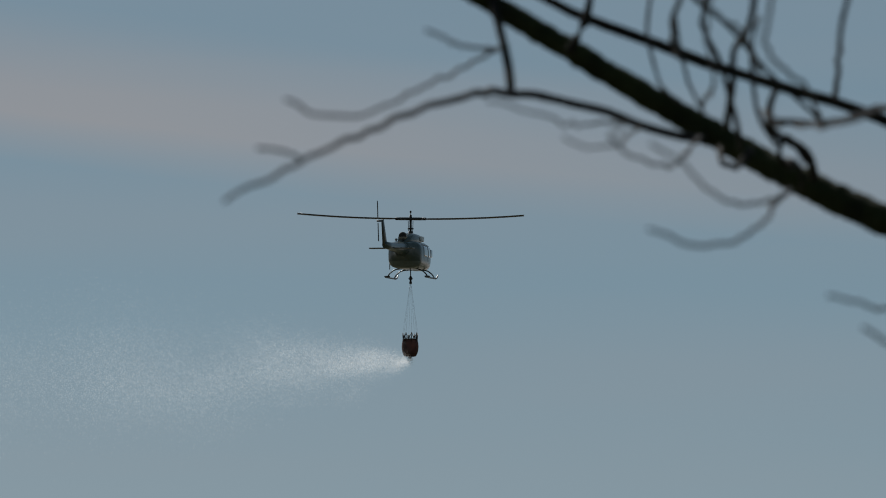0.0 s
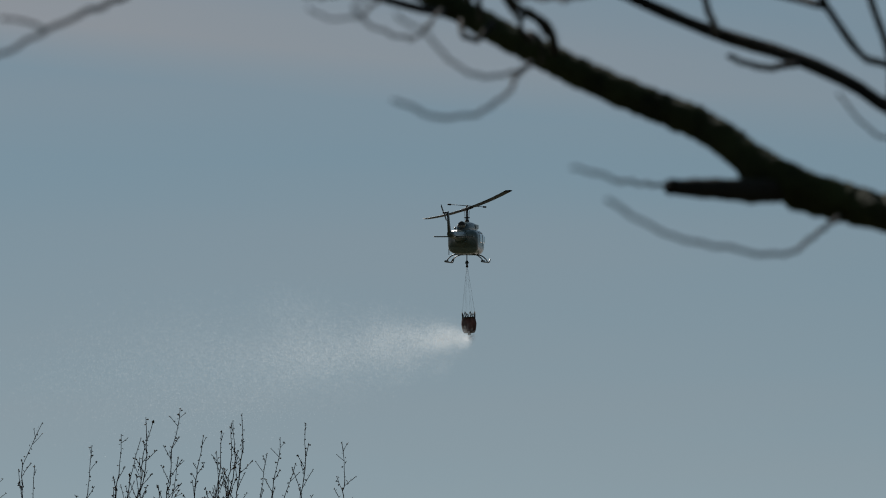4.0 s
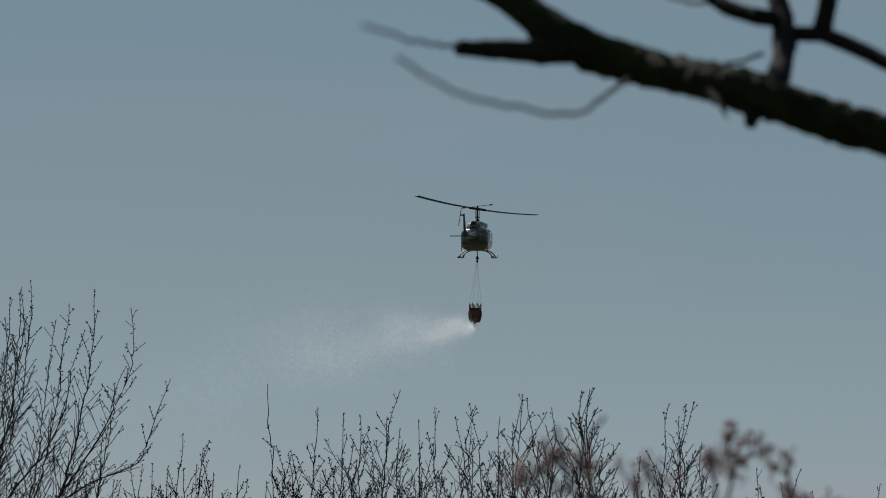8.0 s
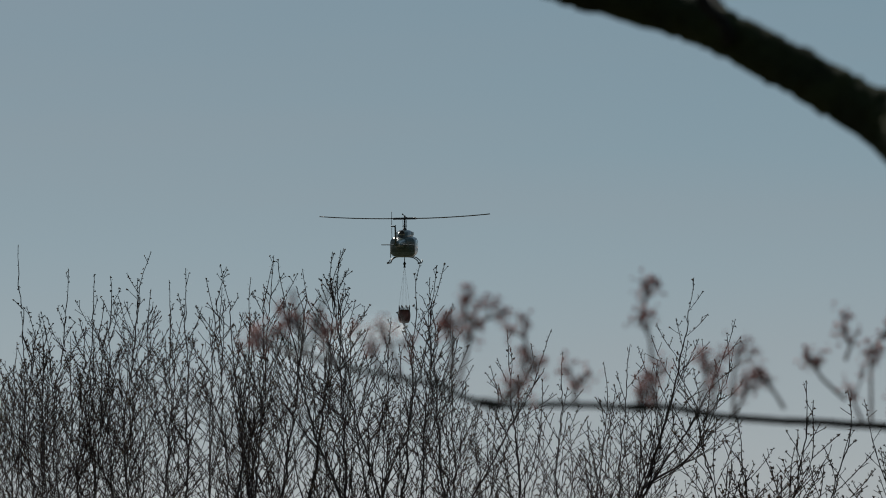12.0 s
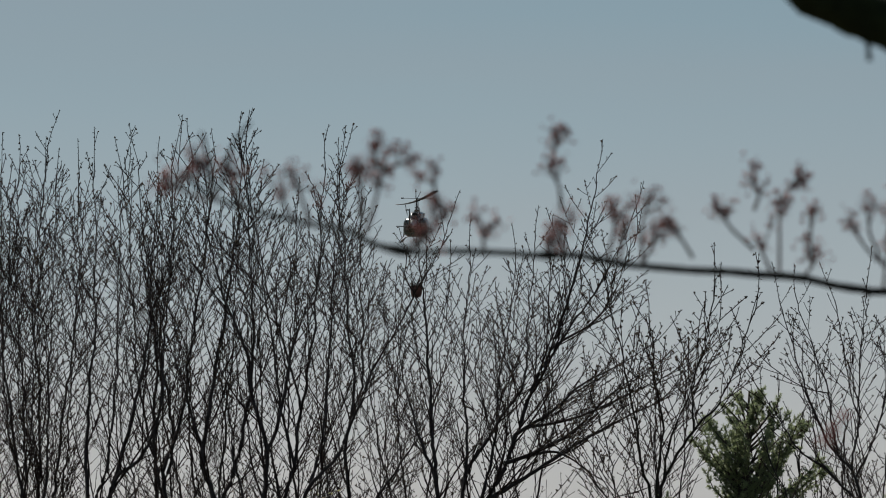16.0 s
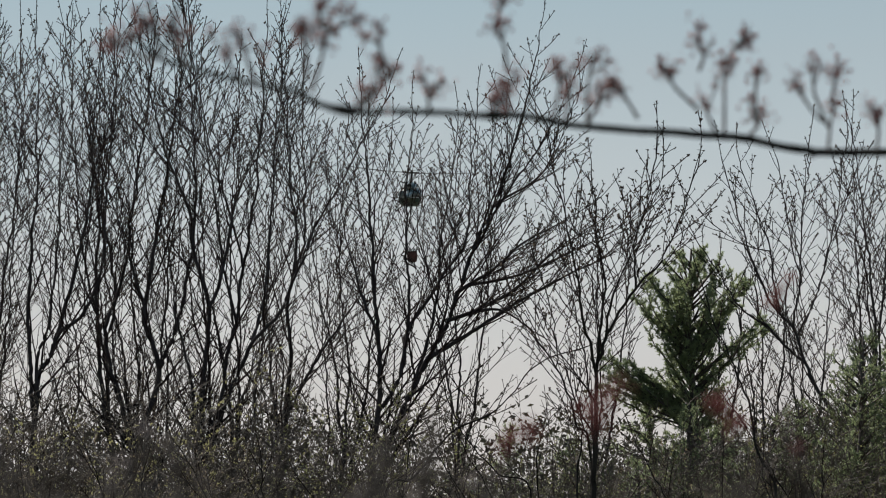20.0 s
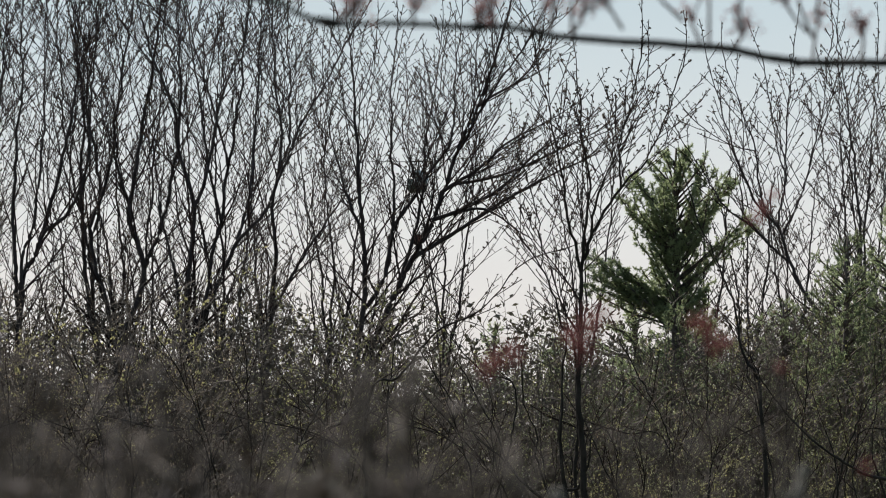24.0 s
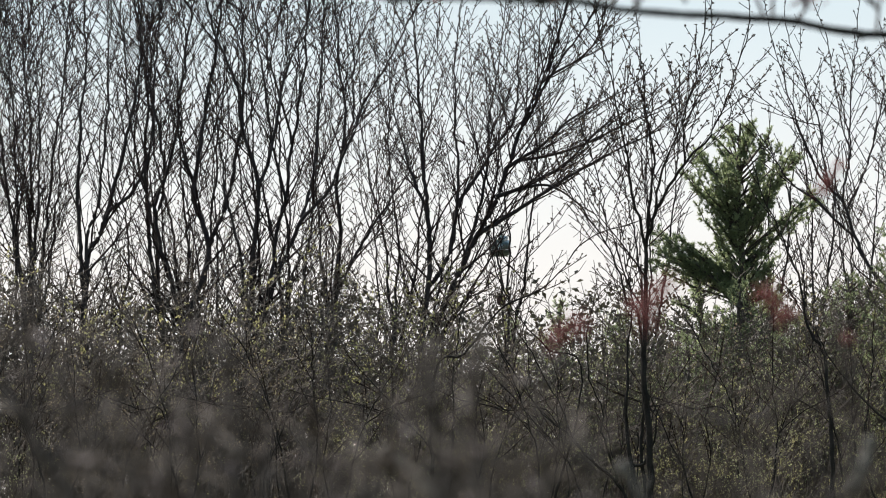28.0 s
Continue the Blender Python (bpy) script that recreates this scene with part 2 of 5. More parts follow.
def mesh_object(name, me, mat, parent=None, label=""):
    if mat is not None:
        me.materials.append(mat)
    ob = new(name, me)
    if parent is not None:
        ob.parent = parent
    if label:
        ob["label"] = label
    return ob


def part(name, bm, mat, parent=None, label="", smooth=True):
    """Link a bmesh as one mesh object under a thing or a part."""
    me = bpy.data.meshes.new(name)
    for f in bm.faces:
        f.smooth = smooth
    bm.to_mesh(me)
    bm.free()
    return mesh_object(name, me, mat, parent, label)


def raw_mesh(name, co, quads=None, tris=None):
    """Fast mesh from arrays of corners and of quads or triangles."""
    me = bpy.data.meshes.new(name)
    n = 4 if quads is not None else 3
    faces = np.asarray(quads if quads is not None else tris, dtype=np.int32).reshape(-1)
    me.vertices.add(len(co))
    me.vertices.foreach_set("co", np.asarray(co, dtype=np.float32).reshape(-1))
    me.loops.add(len(faces))
    me.loops.foreach_set("vertex_index", faces)
    me.polygons.add(len(faces) // n)
    me.polygons.foreach_set("loop_start", np.arange(0, len(faces), n, dtype=np.int32))
    me.update(calc_edges=True)
    return me


def prisms(name, segs, sides=3):
    """Tapered sticks: each row is x0 y0 z0 x1 y1 z1 r0 r1."""
    s = np.asarray(segs, dtype=np.float64).reshape(-1, 8)
    p, q, r0, r1 = s[:, 0:3], s[:, 3:6], s[:, 6], s[:, 7]
    d = q - p
    d /= np.linalg.norm(d, axis=1, keepdims=True) + 1e-9
    ref = np.where(np.abs(d[:, 2:3]) > 0.9, [[1.0, 0, 0]], [[0, 0, 1.0]])
    u = np.cross(d, ref)
    u /= np.linalg.norm(u, axis=1, keepdims=True) + 1e-9
    v = np.cross(d, u)
    ang = np.arange(sides) * 2 * math.pi / sides
    ring = np.cos(ang)[None, :, None] * u[:, None, :] + np.sin(ang)[None, :, None] * v[:, None, :]
    a = p[:, None, :] + ring * r0[:, None, None]
    b = q[:, None, :] + ring * r1[:, None, None]
    co = np.concatenate([a, b], axis=1).reshape(-1, 3)
    base = (np.arange(len(s)) * 2 * sides)[:, None]
    k = np.arange(sides)
    k2 = (k + 1) % sides
    quads = np.stack([base + k, base + k2, base + k2 + sides, base + k + sides], axis=2).reshape(-1, 4)
    return raw_mesh(name, co, quads=quads)


def chips(name, places, size, rng, flat=0.0):
    """Many small three-sided pyramids, turned at random, one at each place."""
    c = np.asarray(places, dtype=np.float64).reshape(-1, 3)
    n = len(c)
    tet = np.array([(1, 1, 1), (1, -1, -1), (-1, 1, -1), (-1, -1, 1)]) * 0.58
    m = rng.normal(size=(n, 3, 3))
    m /= np.linalg.norm(m, axis=2, keepdims=True)
    if flat:
        m[:, 2, :] *= flat
    s = np.asarray(size) * np.ones(n) * rng.uniform(0.6, 1.3, n)
    co = (np.einsum("kj,nji->nki", tet, m) * s[:, None, None] + c[:, None, :]).reshape(-1, 3)
    f = np.array([(0, 1, 2), (0, 3, 1), (0, 2, 3), (1, 3, 2)])
    tris = ((np.arange(n) * 4)[:, None, None] + f[None]).reshape(-1, 3)
    return raw_mesh(name, co, tris=tris)


def flecks(name, places, size, rng):
    """Very many single small triangles, turned at random."""
    c = np.asarray(places, dtype=np.float64).reshape(-1, 3)
    n = len(c)
    co = (c[:, None, :] + rng.normal(size=(n, 3, 3)) * size * 0.6).reshape(-1, 3)
    return raw_mesh(name, co, tris=np.arange(n * 3).reshape(-1, 3))


def leaves_mesh(name, places, size, rng, upright=0.0):
    """Many small folded leaves: two triangles each, turned at random or held more or less upright."""
    c = np.asarray(places, dtype=np.float64).reshape(-1, 3)
    n = len(c)
    u = rng.normal(size=(n, 3)) + [0, 0, 2 * upright]
    u /= np.linalg.norm(u, axis=1, keepdims=True)
    w = np.cross(u, rng.normal(size=(n, 3)))
    w /= np.linalg.norm(w, axis=1, keepdims=True)
    k = np.cross(u, w)
    s = (np.asarray(size) * np.ones(n) * rng.uniform(0.6, 1.4, n))[:, None]
    co = np.stack([c - u * s, c + w * s * 0.5 + k * s * 0.15, c + u * s, c - w * s * 0.5 + k * s * 0.15], axis=1).reshape(-1, 3)
    b = (np.arange(n) * 4)[:, None]
    tris = np.concatenate([b + [0, 1, 2], b + [0, 2, 3]], axis=1).reshape(-1, 3)
    return raw_mesh(name, co, tris=tris)


def spline(pts, step):
    """Smooth curve through a few points, sampled about every step metres."""
    P = [Vector(p) for p in pts]
    P = [P[0] * 2 - P[1]] + P + [P[-1] * 2 - P[-2]]
    out = []
    for i in range(1, len(P) - 2):
        a, b, c, d = P[i - 1:i + 3]
        n = max(1, int((c - b).length / step + 0.5))
        for j in range(n):
            t = j / n
            out.append(0.5 * ((2 * b) + (c - a) * t + (2 * a - 5 * b + 4 * c - d) * t * t + (3 * b - a - 3 * c + d) * t ** 3))
    out.append(P[-2])
    return out


def tube(bm, pts, radii, sides=10, rough=0.0, seed=0.0):
    """A closed tapered tube along points, its skin uneven by the share rough."""
    rings = []
    n = len(pts)
    for i, p in enumerate(pts):
        d = (pts[min(i + 1, n - 1)] - pts[max(i - 1, 0)]).normalized()
        ref = Vector((0, 0, 1)) if abs(d.z) < 0.9 else Vector((1, 0, 0))
        u = d.cross(ref).normalized()
        v = d.cross(u)
        ring = []
        for k in range(sides):
            a = 2 * math.pi * k / sides
            o = u * math.cos(a) + v * math.sin(a)
            r = radii[i]
            if rough:
                r *= 1 + rough * noise.noise((p + o * radii[i]) * (1.1 / max(radii[i], 0.004)) + Vector((seed, 0, 0))) \
                    + 0.9 * rough * noise.noise((p + o * radii[i]) * (4.2 / max(radii[i], 0.004)) + Vector((0, seed, 3)))
            ring.append(bm.verts.new(p + o * r))
        rings.append(ring)
    for a, b in zip(rings, rings[1:]):
        for k in range(sides):
            bm.faces.new((a[k], a[(k + 1) % sides], b[(k + 1) % sides], b[k]))
    bm.faces.new(rings[0][::-1])
    bm.faces.new(rings[-1])


def loft(bm, sections, sides=24, power=2.6):
    """Hull through cross sections (y, width, height, middle z)."""
    rings = []
    for y, w, h, z in sections:
        ring = []
        for k in range(sides):
            a = 2 * math.pi * k / sides
            c, s = math.cos(a), math.sin(a)
            ring.append(bm.verts.new((w / 2 * math.copysign(abs(c) ** (2 / power), c), y, z + h / 2 * math.copysign(abs(s) ** (2 / power), s))))
        rings.append(ring)
    for a, b in zip(rings, rings[1:]):
        for k in range(sides):
            bm.faces.new((a[k], a[(k + 1) % sides], b[(k + 1) % sides], b[k]))
    bm.faces.new(rings[0][::-1])
    bm.faces.new(rings[-1])
    bmesh.ops.recalc_face_normals(bm, faces=bm.faces)


def box(bm, x0, x1, y0, y1, z0, z1, bevel=0.0):
    m = Matrix.Translation(((x0 + x1) / 2, (y0 + y1) / 2, (z0 + z1) / 2)) @ Matrix.Diagonal((x1 - x0, y1 - y0, z1 - z0, 1))
    made = bmesh.ops.create_cube(bm, size=1, matrix=m)
    if bevel:
        edges = list({e for v in made["verts"] for e in v.link_edges})
        bmesh.ops.bevel(bm, geom=edges, offset=bevel, segments=2, affect="EDGES", profile=0.6)


def cyl(bm, p, q, r0, r1=None, sides=12):
    tube(bm, [Vector(p), Vector(q)], [r0, r0 if r1 is None else r1], sides=sides)


def thing(name, label, category, at=(0, 0, 0), group="", kind=""):
    e = new(name)
    e.location = at
    return tagged(e, label, category, group, kind)


# ---------------------------------------------------------------- ground


def make_ground():
    bm = bmesh.new()
    xs = [-4500, -1500, -600, -250, -120, -60, -30, -10, 0, 10, 30, 60, 120, 250, 600, 1500, 4500]
    ys = [-4500, -1000, -200, -50, 0, 6, 12, 20, 35, 60, 90, 120, 150, 200, 300, 500, 800, 1500, 4500]
    grid = []
    for y in ys:
        grid.append([bm.verts.new((x, y, -0.25 + 0.22 * noise.noise((x * 0.03, y * 0.03, 0)))) for x in xs])
    for i in range(len(ys) - 1):
        for j in range(len(xs) - 1):
            bm.faces.new((grid[i][j], grid[i][j + 1], grid[i + 1][j + 1], grid[i + 1][j]))
    tagged(part("ground", bm, M_GROUND), "brown spring meadow and woodland ground", "ground", kind="structure")


make_ground()

# ---------------------------------------------------------------- bare trees


# how a shoot of each rank wavers, turns up, spaces its side shoots and how thin it ends
WAVER = (0.07, 0.1, 0.13)
LIFT = (0.06, 0.045, 0.03)
GAP = (0.19, 0.15, 0.12)
THIN = (0.0089, 0.0072, 0.006)


def shoot(rng, p, d, length, r, rank, roof, dense, segs, buds):
    """One rising shoot, its side shoots in turn, and buds along the thin ends."""
    n = max(2, int(length / GAP[rank]))
    step = length / n
    px, py, pz = p
    dx, dy, dz = d
    a = rng.uniform(0, 2 * math.pi)
    w, thin = WAVER[rank], THIN[rank]
    for i in range(n):
        dx += rng.gauss(0, w)
        dy += rng.gauss(0, w)
        dz += rng.gauss(0, w * 0.6) + LIFT[rank]
        k = 1 / math.sqrt(dx * dx + dy * dy + dz * dz)
        dx, dy, dz = dx * k, dy * k, dz * k
        qx, qy, qz = px + dx * step, py + dy * step, pz + dz * step
        ra, rb = max(thin, r * (1 - 0.75 * i / n)), max(thin * 0.85, r * (1 - 0.75 * (i + 1) / n))
        segs.append((px, py, pz, qx, qy, qz, ra, rb))
        left = (n - i - 1) * step
        a += 2.4 + rng.gauss(0, 0.5)
        if rank < 2 and i and left > 0.05 and rng.random() < (0.88, 0.66)[rank] * dense:
            sp = rng.uniform(0.6, 1.4)
            more = (0.1 + 0.47 * left * rng.uniform(0.4, 1.15)) if rank == 0 else (0.08 + 0.4 * left * rng.uniform(0.4, 1.1))
            shoot(rng, (qx, qy, qz), (dx + sp * math.cos(a), dy + 0.8 * sp * math.sin(a), dz + rng.uniform(-0.1, 0.25)), more, max(thin, ra * 0.6), rank + 1, roof, dense, segs, buds)
        if rank == 0 and left < 1.0 and pz > roof - 1.6:
            # plump buds stand on either side of the leading shoot
            for g in (0.25, 0.75):
                side = a + 3.1 * (g > 0.5)
                off = ra + rng.uniform(0.012, 0.035)
                buds.append((px + dx * step * g + off * math.cos(side), py + dy * step * g + off * math.sin(side), pz + dz * step * g + 0.5 * off))
        elif rank and rng.random() < (0, 0.2, 0.12)[rank]:
            off = ra + rng.uniform(0.008, 0.028)
            buds.append((qx + off * math.cos(a), qy + off * math.sin(a), qz + 0.4 * off))
        px, py, pz = qx, qy, qz
        if pz > roof:
            break
    if rank < 2 or rng.random() < 0.5:
        buds.append((px, py, pz))


def bare_tree(depth, stems, seed=0, radii=None, label="bare grey spring tree with swelling buds in a thicket", dense=1.0, r0=0.1, reach=1.0, tip=0.3, low=4.4, bark=None):
    """A many-stemmed bare tree; each stem runs through (x, height) points at about that depth."""
    rng = random.Random(seed)
    foot = Vector((stems[0][0][0], depth, 0))
    tree = thing("bare_tree", label, "tree", foot, group="bare trees of the wood edge")
    segs, buds, grown = [], [], []
    for k, st in enumerate(stems):
        lean = rng.uniform(-1.2, 1.2)
        top = st[-1][1]
        rooted = radii is None and st[0][1] < 6.0 or radii is not None and all(abs(st[0][0] - x) + abs(st[0][1] - z) > 0.35 for o in stems[:k] for x, z in o) and st[0][1] < 6.6
        pts = []
        if rooted or not grown:
            pts.append((st[0][0] * 0.6 + foot.x * 0.4, depth + 0.1 * lean, -0.35))
            for x, z in st:
                pts.append((x, depth + lean * (z / top) ** 1.5 * 0.9, z))
            most = 1.0
        else:
            # a limb springs from the nearest stem already grown
            at, most = min(((p, rr) for way, radius in grown for p, rr in zip(way, radius)), key=lambda o: abs(o[0].x - st[0][0]) + abs(o[0].z - st[0][1]))
            pts.append(tuple(at))
            for x, z in st[1:]:
                pts.append((x, at.y + lean * 0.25 * (z - st[0][1]), z))
        line = spline(pts, 0.14)
        n = len(line)
        ra = radii[k] if radii is not None else r0 * (rng.uniform(0.85, 1.15) if rooted else 0.62)
        ra = min(ra, most * 0.9)
        rad = [max(0.0105, ra * (1 - 0.94 * (i / n) ** 0.95)) for i in range(n)]
        for i in range(1, n - 1):
            bend = noise.noise((line[i].z * 1.3, seed * 1.7, k * 3.1)) * 0.07
            line[i] = line[i] + Vector((bend + rng.gauss(0, 0.012), rng.gauss(0, 0.03), 0))
        grown.append((line, rad))
        bm = bmesh.new()
        tube(bm, [p - foot for p in line], rad, sides=7)
        part("stem", bm, bark or M_BARK, tree)
        a = rng.uniform(0, 6.28)
        run = 0.0
        for i in range(1, n - 1):
            run += (line[i] - line[i - 1]).length
            left = (line[-1] - line[i]).length
            crown = min(1.0, max(0.0, (line[i].z / top - 0.6) / 0.16), 1.0 - 2.5 * max(0.0, line[i].z / top - 0.86))
            if line[i].z < low or run < (0.45 - 0.33 * crown) / dense:
                continue
            run = rng.uniform(-0.1, 0.1) * (1 - 0.7 * crown)
            a += 2.4 + rng.gauss(0, 0.6)
            d = (line[i + 1] - line[i - 1]).normalized()
            sp = rng.uniform(0.45, 1.15)
            d = (d + Vector((sp * math.cos(a), 0.8 * sp * math.sin(a), 0.05))).normalized()
            ln = (0.45 + 0.15 * crown + 0.43 * left * rng.uniform(0.35, 1.1)) * reach
            shoot(rng, tuple(line[i] - foot), tuple(d), min(ln, 3.2), rad[i] * rng.uniform(0.36, 0.62), 0, top + tip - 0.9 * rng.random() ** 2, dense * (0.95 + 0.28 * crown), segs, buds)
        e, d = line[-1] - foot, (line[-1] - line[-2]).normalized()
        shoot(rng, tuple(e), tuple(d), 0.3 + tip + 0.3 * rng.random(), 0.0095, 0, top + tip + 0.6, dense * 0.7, segs, buds)
    tagged(mesh_object("crown", prisms("crown", segs), M_TWIG, tree, "fine bare twigs"), kind="stuff")
    tagged(mesh_object("bud_mass", chips("bud_mass", buds, 0.029, np.random.default_rng(seed)), M_BUD, tree, "swelling brown buds"), kind="stuff")
    return tree


bare_tree(137, [[(-8.83, 6.16), (-8.46, 7.5), (-8.03, 8.97), (-7.71, 10.44), (-7.58, 12.03), (-7.5, 13.23), (-7.44, 14.43)],
    [(-8.77, 6.53), (-8.52, 7.99), (-8.33, 9.58), (-8.26, 11.3), (-8.22, 12.5), (-8.19, 13.7), (-8.17, 14.45)],
    [(-8.46, 7.5), (-8.3, 7.9), (-7.72, 8.36), (-7.35, 9.58), (-7.22, 11.29), (-7.15, 12.49), (-7.09, 13.69), (-7.05, 14.81)],
    [(-9.08, 6.16), (-8.95, 8.36), (-8.81, 10.81), (-8.78, 13.0), (-8.8, 14.7)]],
    radii=(0.1, 0.07, 0.06, 0.07), seed=11, dense=0.85)
bare_tree(141, [[(-7.28, 4.77), (-7.58, 6.54), (-7.72, 8.17), (-7.69, 9.81), (-7.71, 11.07), (-7.87, 12.34), (-7.99, 13.53), (-8.09, 14.73), (-8.11, 15.11)],
    [(-7.28, 4.77), (-7.43, 6.28), (-7.48, 7.67), (-7.27, 8.67), (-7.38, 9.68), (-7.56, 10.82), (-7.4, 11.95), (-7.27, 13.14), (-7.16, 14.34), (-7.09, 15.26)],
    [(-7.48, 7.67), (-7.88, 9.18), (-8.07, 10.44), (-8.12, 11.83), (-8.15, 13.03), (-8.18, 14.23), (-8.2, 15.02)]],
    radii=(0.09, 0.08, 0.05), seed=12)
bare_tree(138, [[(-6.75, 4.21), (-6.69, 5.44), (-6.29, 6.55), (-6.19, 7.16), (-6.43, 8.03), (-6.5, 8.52), (-6.36, 9.38), (-6.17, 10.49), (-5.98, 11.6), (-5.82, 12.79), (-5.69, 13.98), (-5.59, 15.06)],
    [(-6.75, 4.7), (-6.81, 5.69), (-7.11, 6.68), (-7.35, 7.91), (-6.91, 9.63), (-6.78, 10.87), (-6.59, 12.1), (-6.44, 13.29), (-6.33, 14.49), (-6.28, 15.06)],
    [(-6.19, 7.16), (-5.81, 8.02), (-5.62, 8.76), (-5.43, 9.87), (-5.36, 11.1), (-5.4, 11.97), (-5.44, 13.17), (-5.48, 14.37), (-5.5, 15.14)],
    [(-6.5, 8.52), (-6.79, 9.51), (-7.15, 10.62)]],
    radii=(0.11, 0.085, 0.06, 0.05), seed=13)
bare_tree(134, [[(-5.18, 4.13), (-5.16, 4.84), (-5.05, 6.28), (-4.98, 7.59), (-4.92, 8.19), (-5.22, 9.39), (-5.39, 10.35), (-5.69, 11.07), (-5.92, 11.79), (-6.21, 12.95), (-6.45, 14.13), (-6.53, 14.6)],
    [(-4.92, 8.19), (-4.68, 9.03), (-4.43, 10.34), (-4.04, 11.42), (-3.71, 12.57), (-3.45, 13.74), (-3.32, 14.45)],
    [(-5.06, 4.36), (-5.0, 5.08), (-4.69, 6.51), (-4.42, 7.95), (-4.26, 9.14), (-4.02, 10.34), (-3.92, 11.54), (-3.84, 12.74), (-3.78, 13.94), (-3.75, 14.51)],
    [(-5.0, 4.6), (-4.7, 5.92), (-4.09, 7.35), (-3.43, 8.18), (-3.13, 8.78), (-2.64, 9.97), (-2.4, 10.45), (-1.79, 11.41), (-1.26, 12.49), (-1.06, 13.01)],
    [(-5.24, 4.6), (-5.35, 6.64), (-5.58, 7.72), (-5.82, 9.16), (-5.93, 10.35)],
    [(-4.26, 9.14), (-4.55, 10.47), (-4.85, 11.43), (-5.14, 12.59), (-5.37, 13.77), (-5.51, 14.66)],
    [(-4.42, 7.95), (-4.68, 9.39), (-4.91, 11.07), (-5.05, 11.79), (-5.23, 12.98), (-5.38, 14.17), (-5.44, 14.71)],
    [(-4.09, 7.35), (-3.72, 8.78), (-3.66, 10.34), (-3.59, 11.3), (-3.52, 12.5), (-3.46, 13.7), (-3.43, 14.49)]],
    radii=(0.1, 0.07, 0.08, 0.085, 0.05, 0.045, 0.04, 0.04), seed=14, dense=0.85)
bare_tree(142, [[(-3.66, 4.26), (-3.59, 5.28), (-3.52, 6.42), (-3.42, 7.56), (-3.51, 8.57), (-3.31, 10.1), (-3.43, 11.62), (-3.51, 12.82), (-3.57, 14.02), (-3.61, 15.01)],
    [(-3.52, 6.29), (-2.94, 7.3), (-2.3, 8.44), (-1.79, 9.07), (-1.41, 10.08)],
    [(-3.31, 9.21), (-3.12, 10.47), (-3.17, 11.87), (-3.2, 13.07), (-3.23, 14.27), (-3.24, 14.78)],
    [(-3.65, 5.28), (-3.83, 6.8), (-3.95, 8.2), (-4.14, 9.47)]],
    radii=(0.09, 0.055, 0.06, 0.05), seed=15)
bare_tree(145, [[(-8.58, 4.87), (-8.31, 7.07), (-8.44, 8.36), (-8.69, 9.4), (-8.62, 11.35)],
    [(-6.51, 4.86), (-6.31, 7.05), (-6.42, 9.39), (-6.29, 11.33)],
    [(-4.83, 4.84), (-4.63, 6.53), (-4.17, 8.08), (-3.9, 9.37), (-3.63, 11.05)],
    [(-2.89, 4.57), (-2.62, 6.51), (-2.74, 8.33), (-2.41, 10.01), (-2.59, 11.31)]],
    radii=(0.06, 0.06, 0.05, 0.05), seed=16, dense=0.9)
bare_tree(139, [[(-1.42, 3.7), (-1.28, 5.18), (-1.0, 6.05), (-0.4, 7.29), (0.13, 8.28), (0.42, 9.02), (0.57, 9.64), (1.11, 10.76), (1.49, 11.88), (1.8, 13.04), (2.05, 14.21), (2.15, 14.79)],
    [(-1.66, 3.7), (-1.56, 4.81), (-1.4, 6.3), (-1.39, 7.79), (-1.51, 9.03), (-1.56, 10.28), (-1.68, 11.52), (-1.77, 12.72), (-1.82, 13.48)],
    [(-1.4, 6.3), (-1.0, 6.92), (-0.74, 8.04), (-0.14, 9.03), (0.49, 10.02), (0.62, 11.38), (0.71, 12.58), (0.76, 13.42)],
    [(-0.96, 7.04), (-0.74, 8.66), (-0.82, 9.9), (-0.75, 11.39), (-0.7, 12.59), (-0.69, 13.08)],
    [(-0.59, 6.85), (-0.14, 8.78), (-0.01, 10.27), (0.19, 11.63), (0.33, 12.82)],
    [(0.13, 8.28), (0.72, 8.52), (1.6, 9.01), (2.35, 9.75), (3.22, 10.37), (3.72, 10.74)],
    [(0.42, 8.84), (1.1, 9.39), (1.73, 9.95), (2.73, 10.5), (3.47, 10.99)],
    [(-0.15, 7.35), (0.47, 7.9), (1.59, 8.64), (2.65, 9.26), (3.59, 9.75), (4.34, 10.61)],
    [(0.54, 8.4), (1.22, 8.52), (1.84, 8.14), (2.21, 7.64)],
    [(0.48, 9.02), (1.6, 9.26), (2.72, 9.75), (3.72, 10.24), (4.28, 10.86)],
    [(1.11, 10.76), (1.4, 11.0), (1.75, 11.2), (2.15, 11.5), (2.49, 12.1), (2.84, 12.77), (3.01, 13.5)],
    [(-1.39, 7.79), (-1.76, 8.79), (-2.12, 9.91), (-2.24, 11.15)],
    [(0.57, 9.64), (1.11, 10.63), (1.61, 11.38), (2.12, 12.12), (2.68, 13.18), (2.92, 13.76)]],
    radii=(0.12, 0.085, 0.07, 0.05, 0.045, 0.06, 0.05, 0.06, 0.045, 0.04, 0.045, 0.045, 0.035), seed=17)
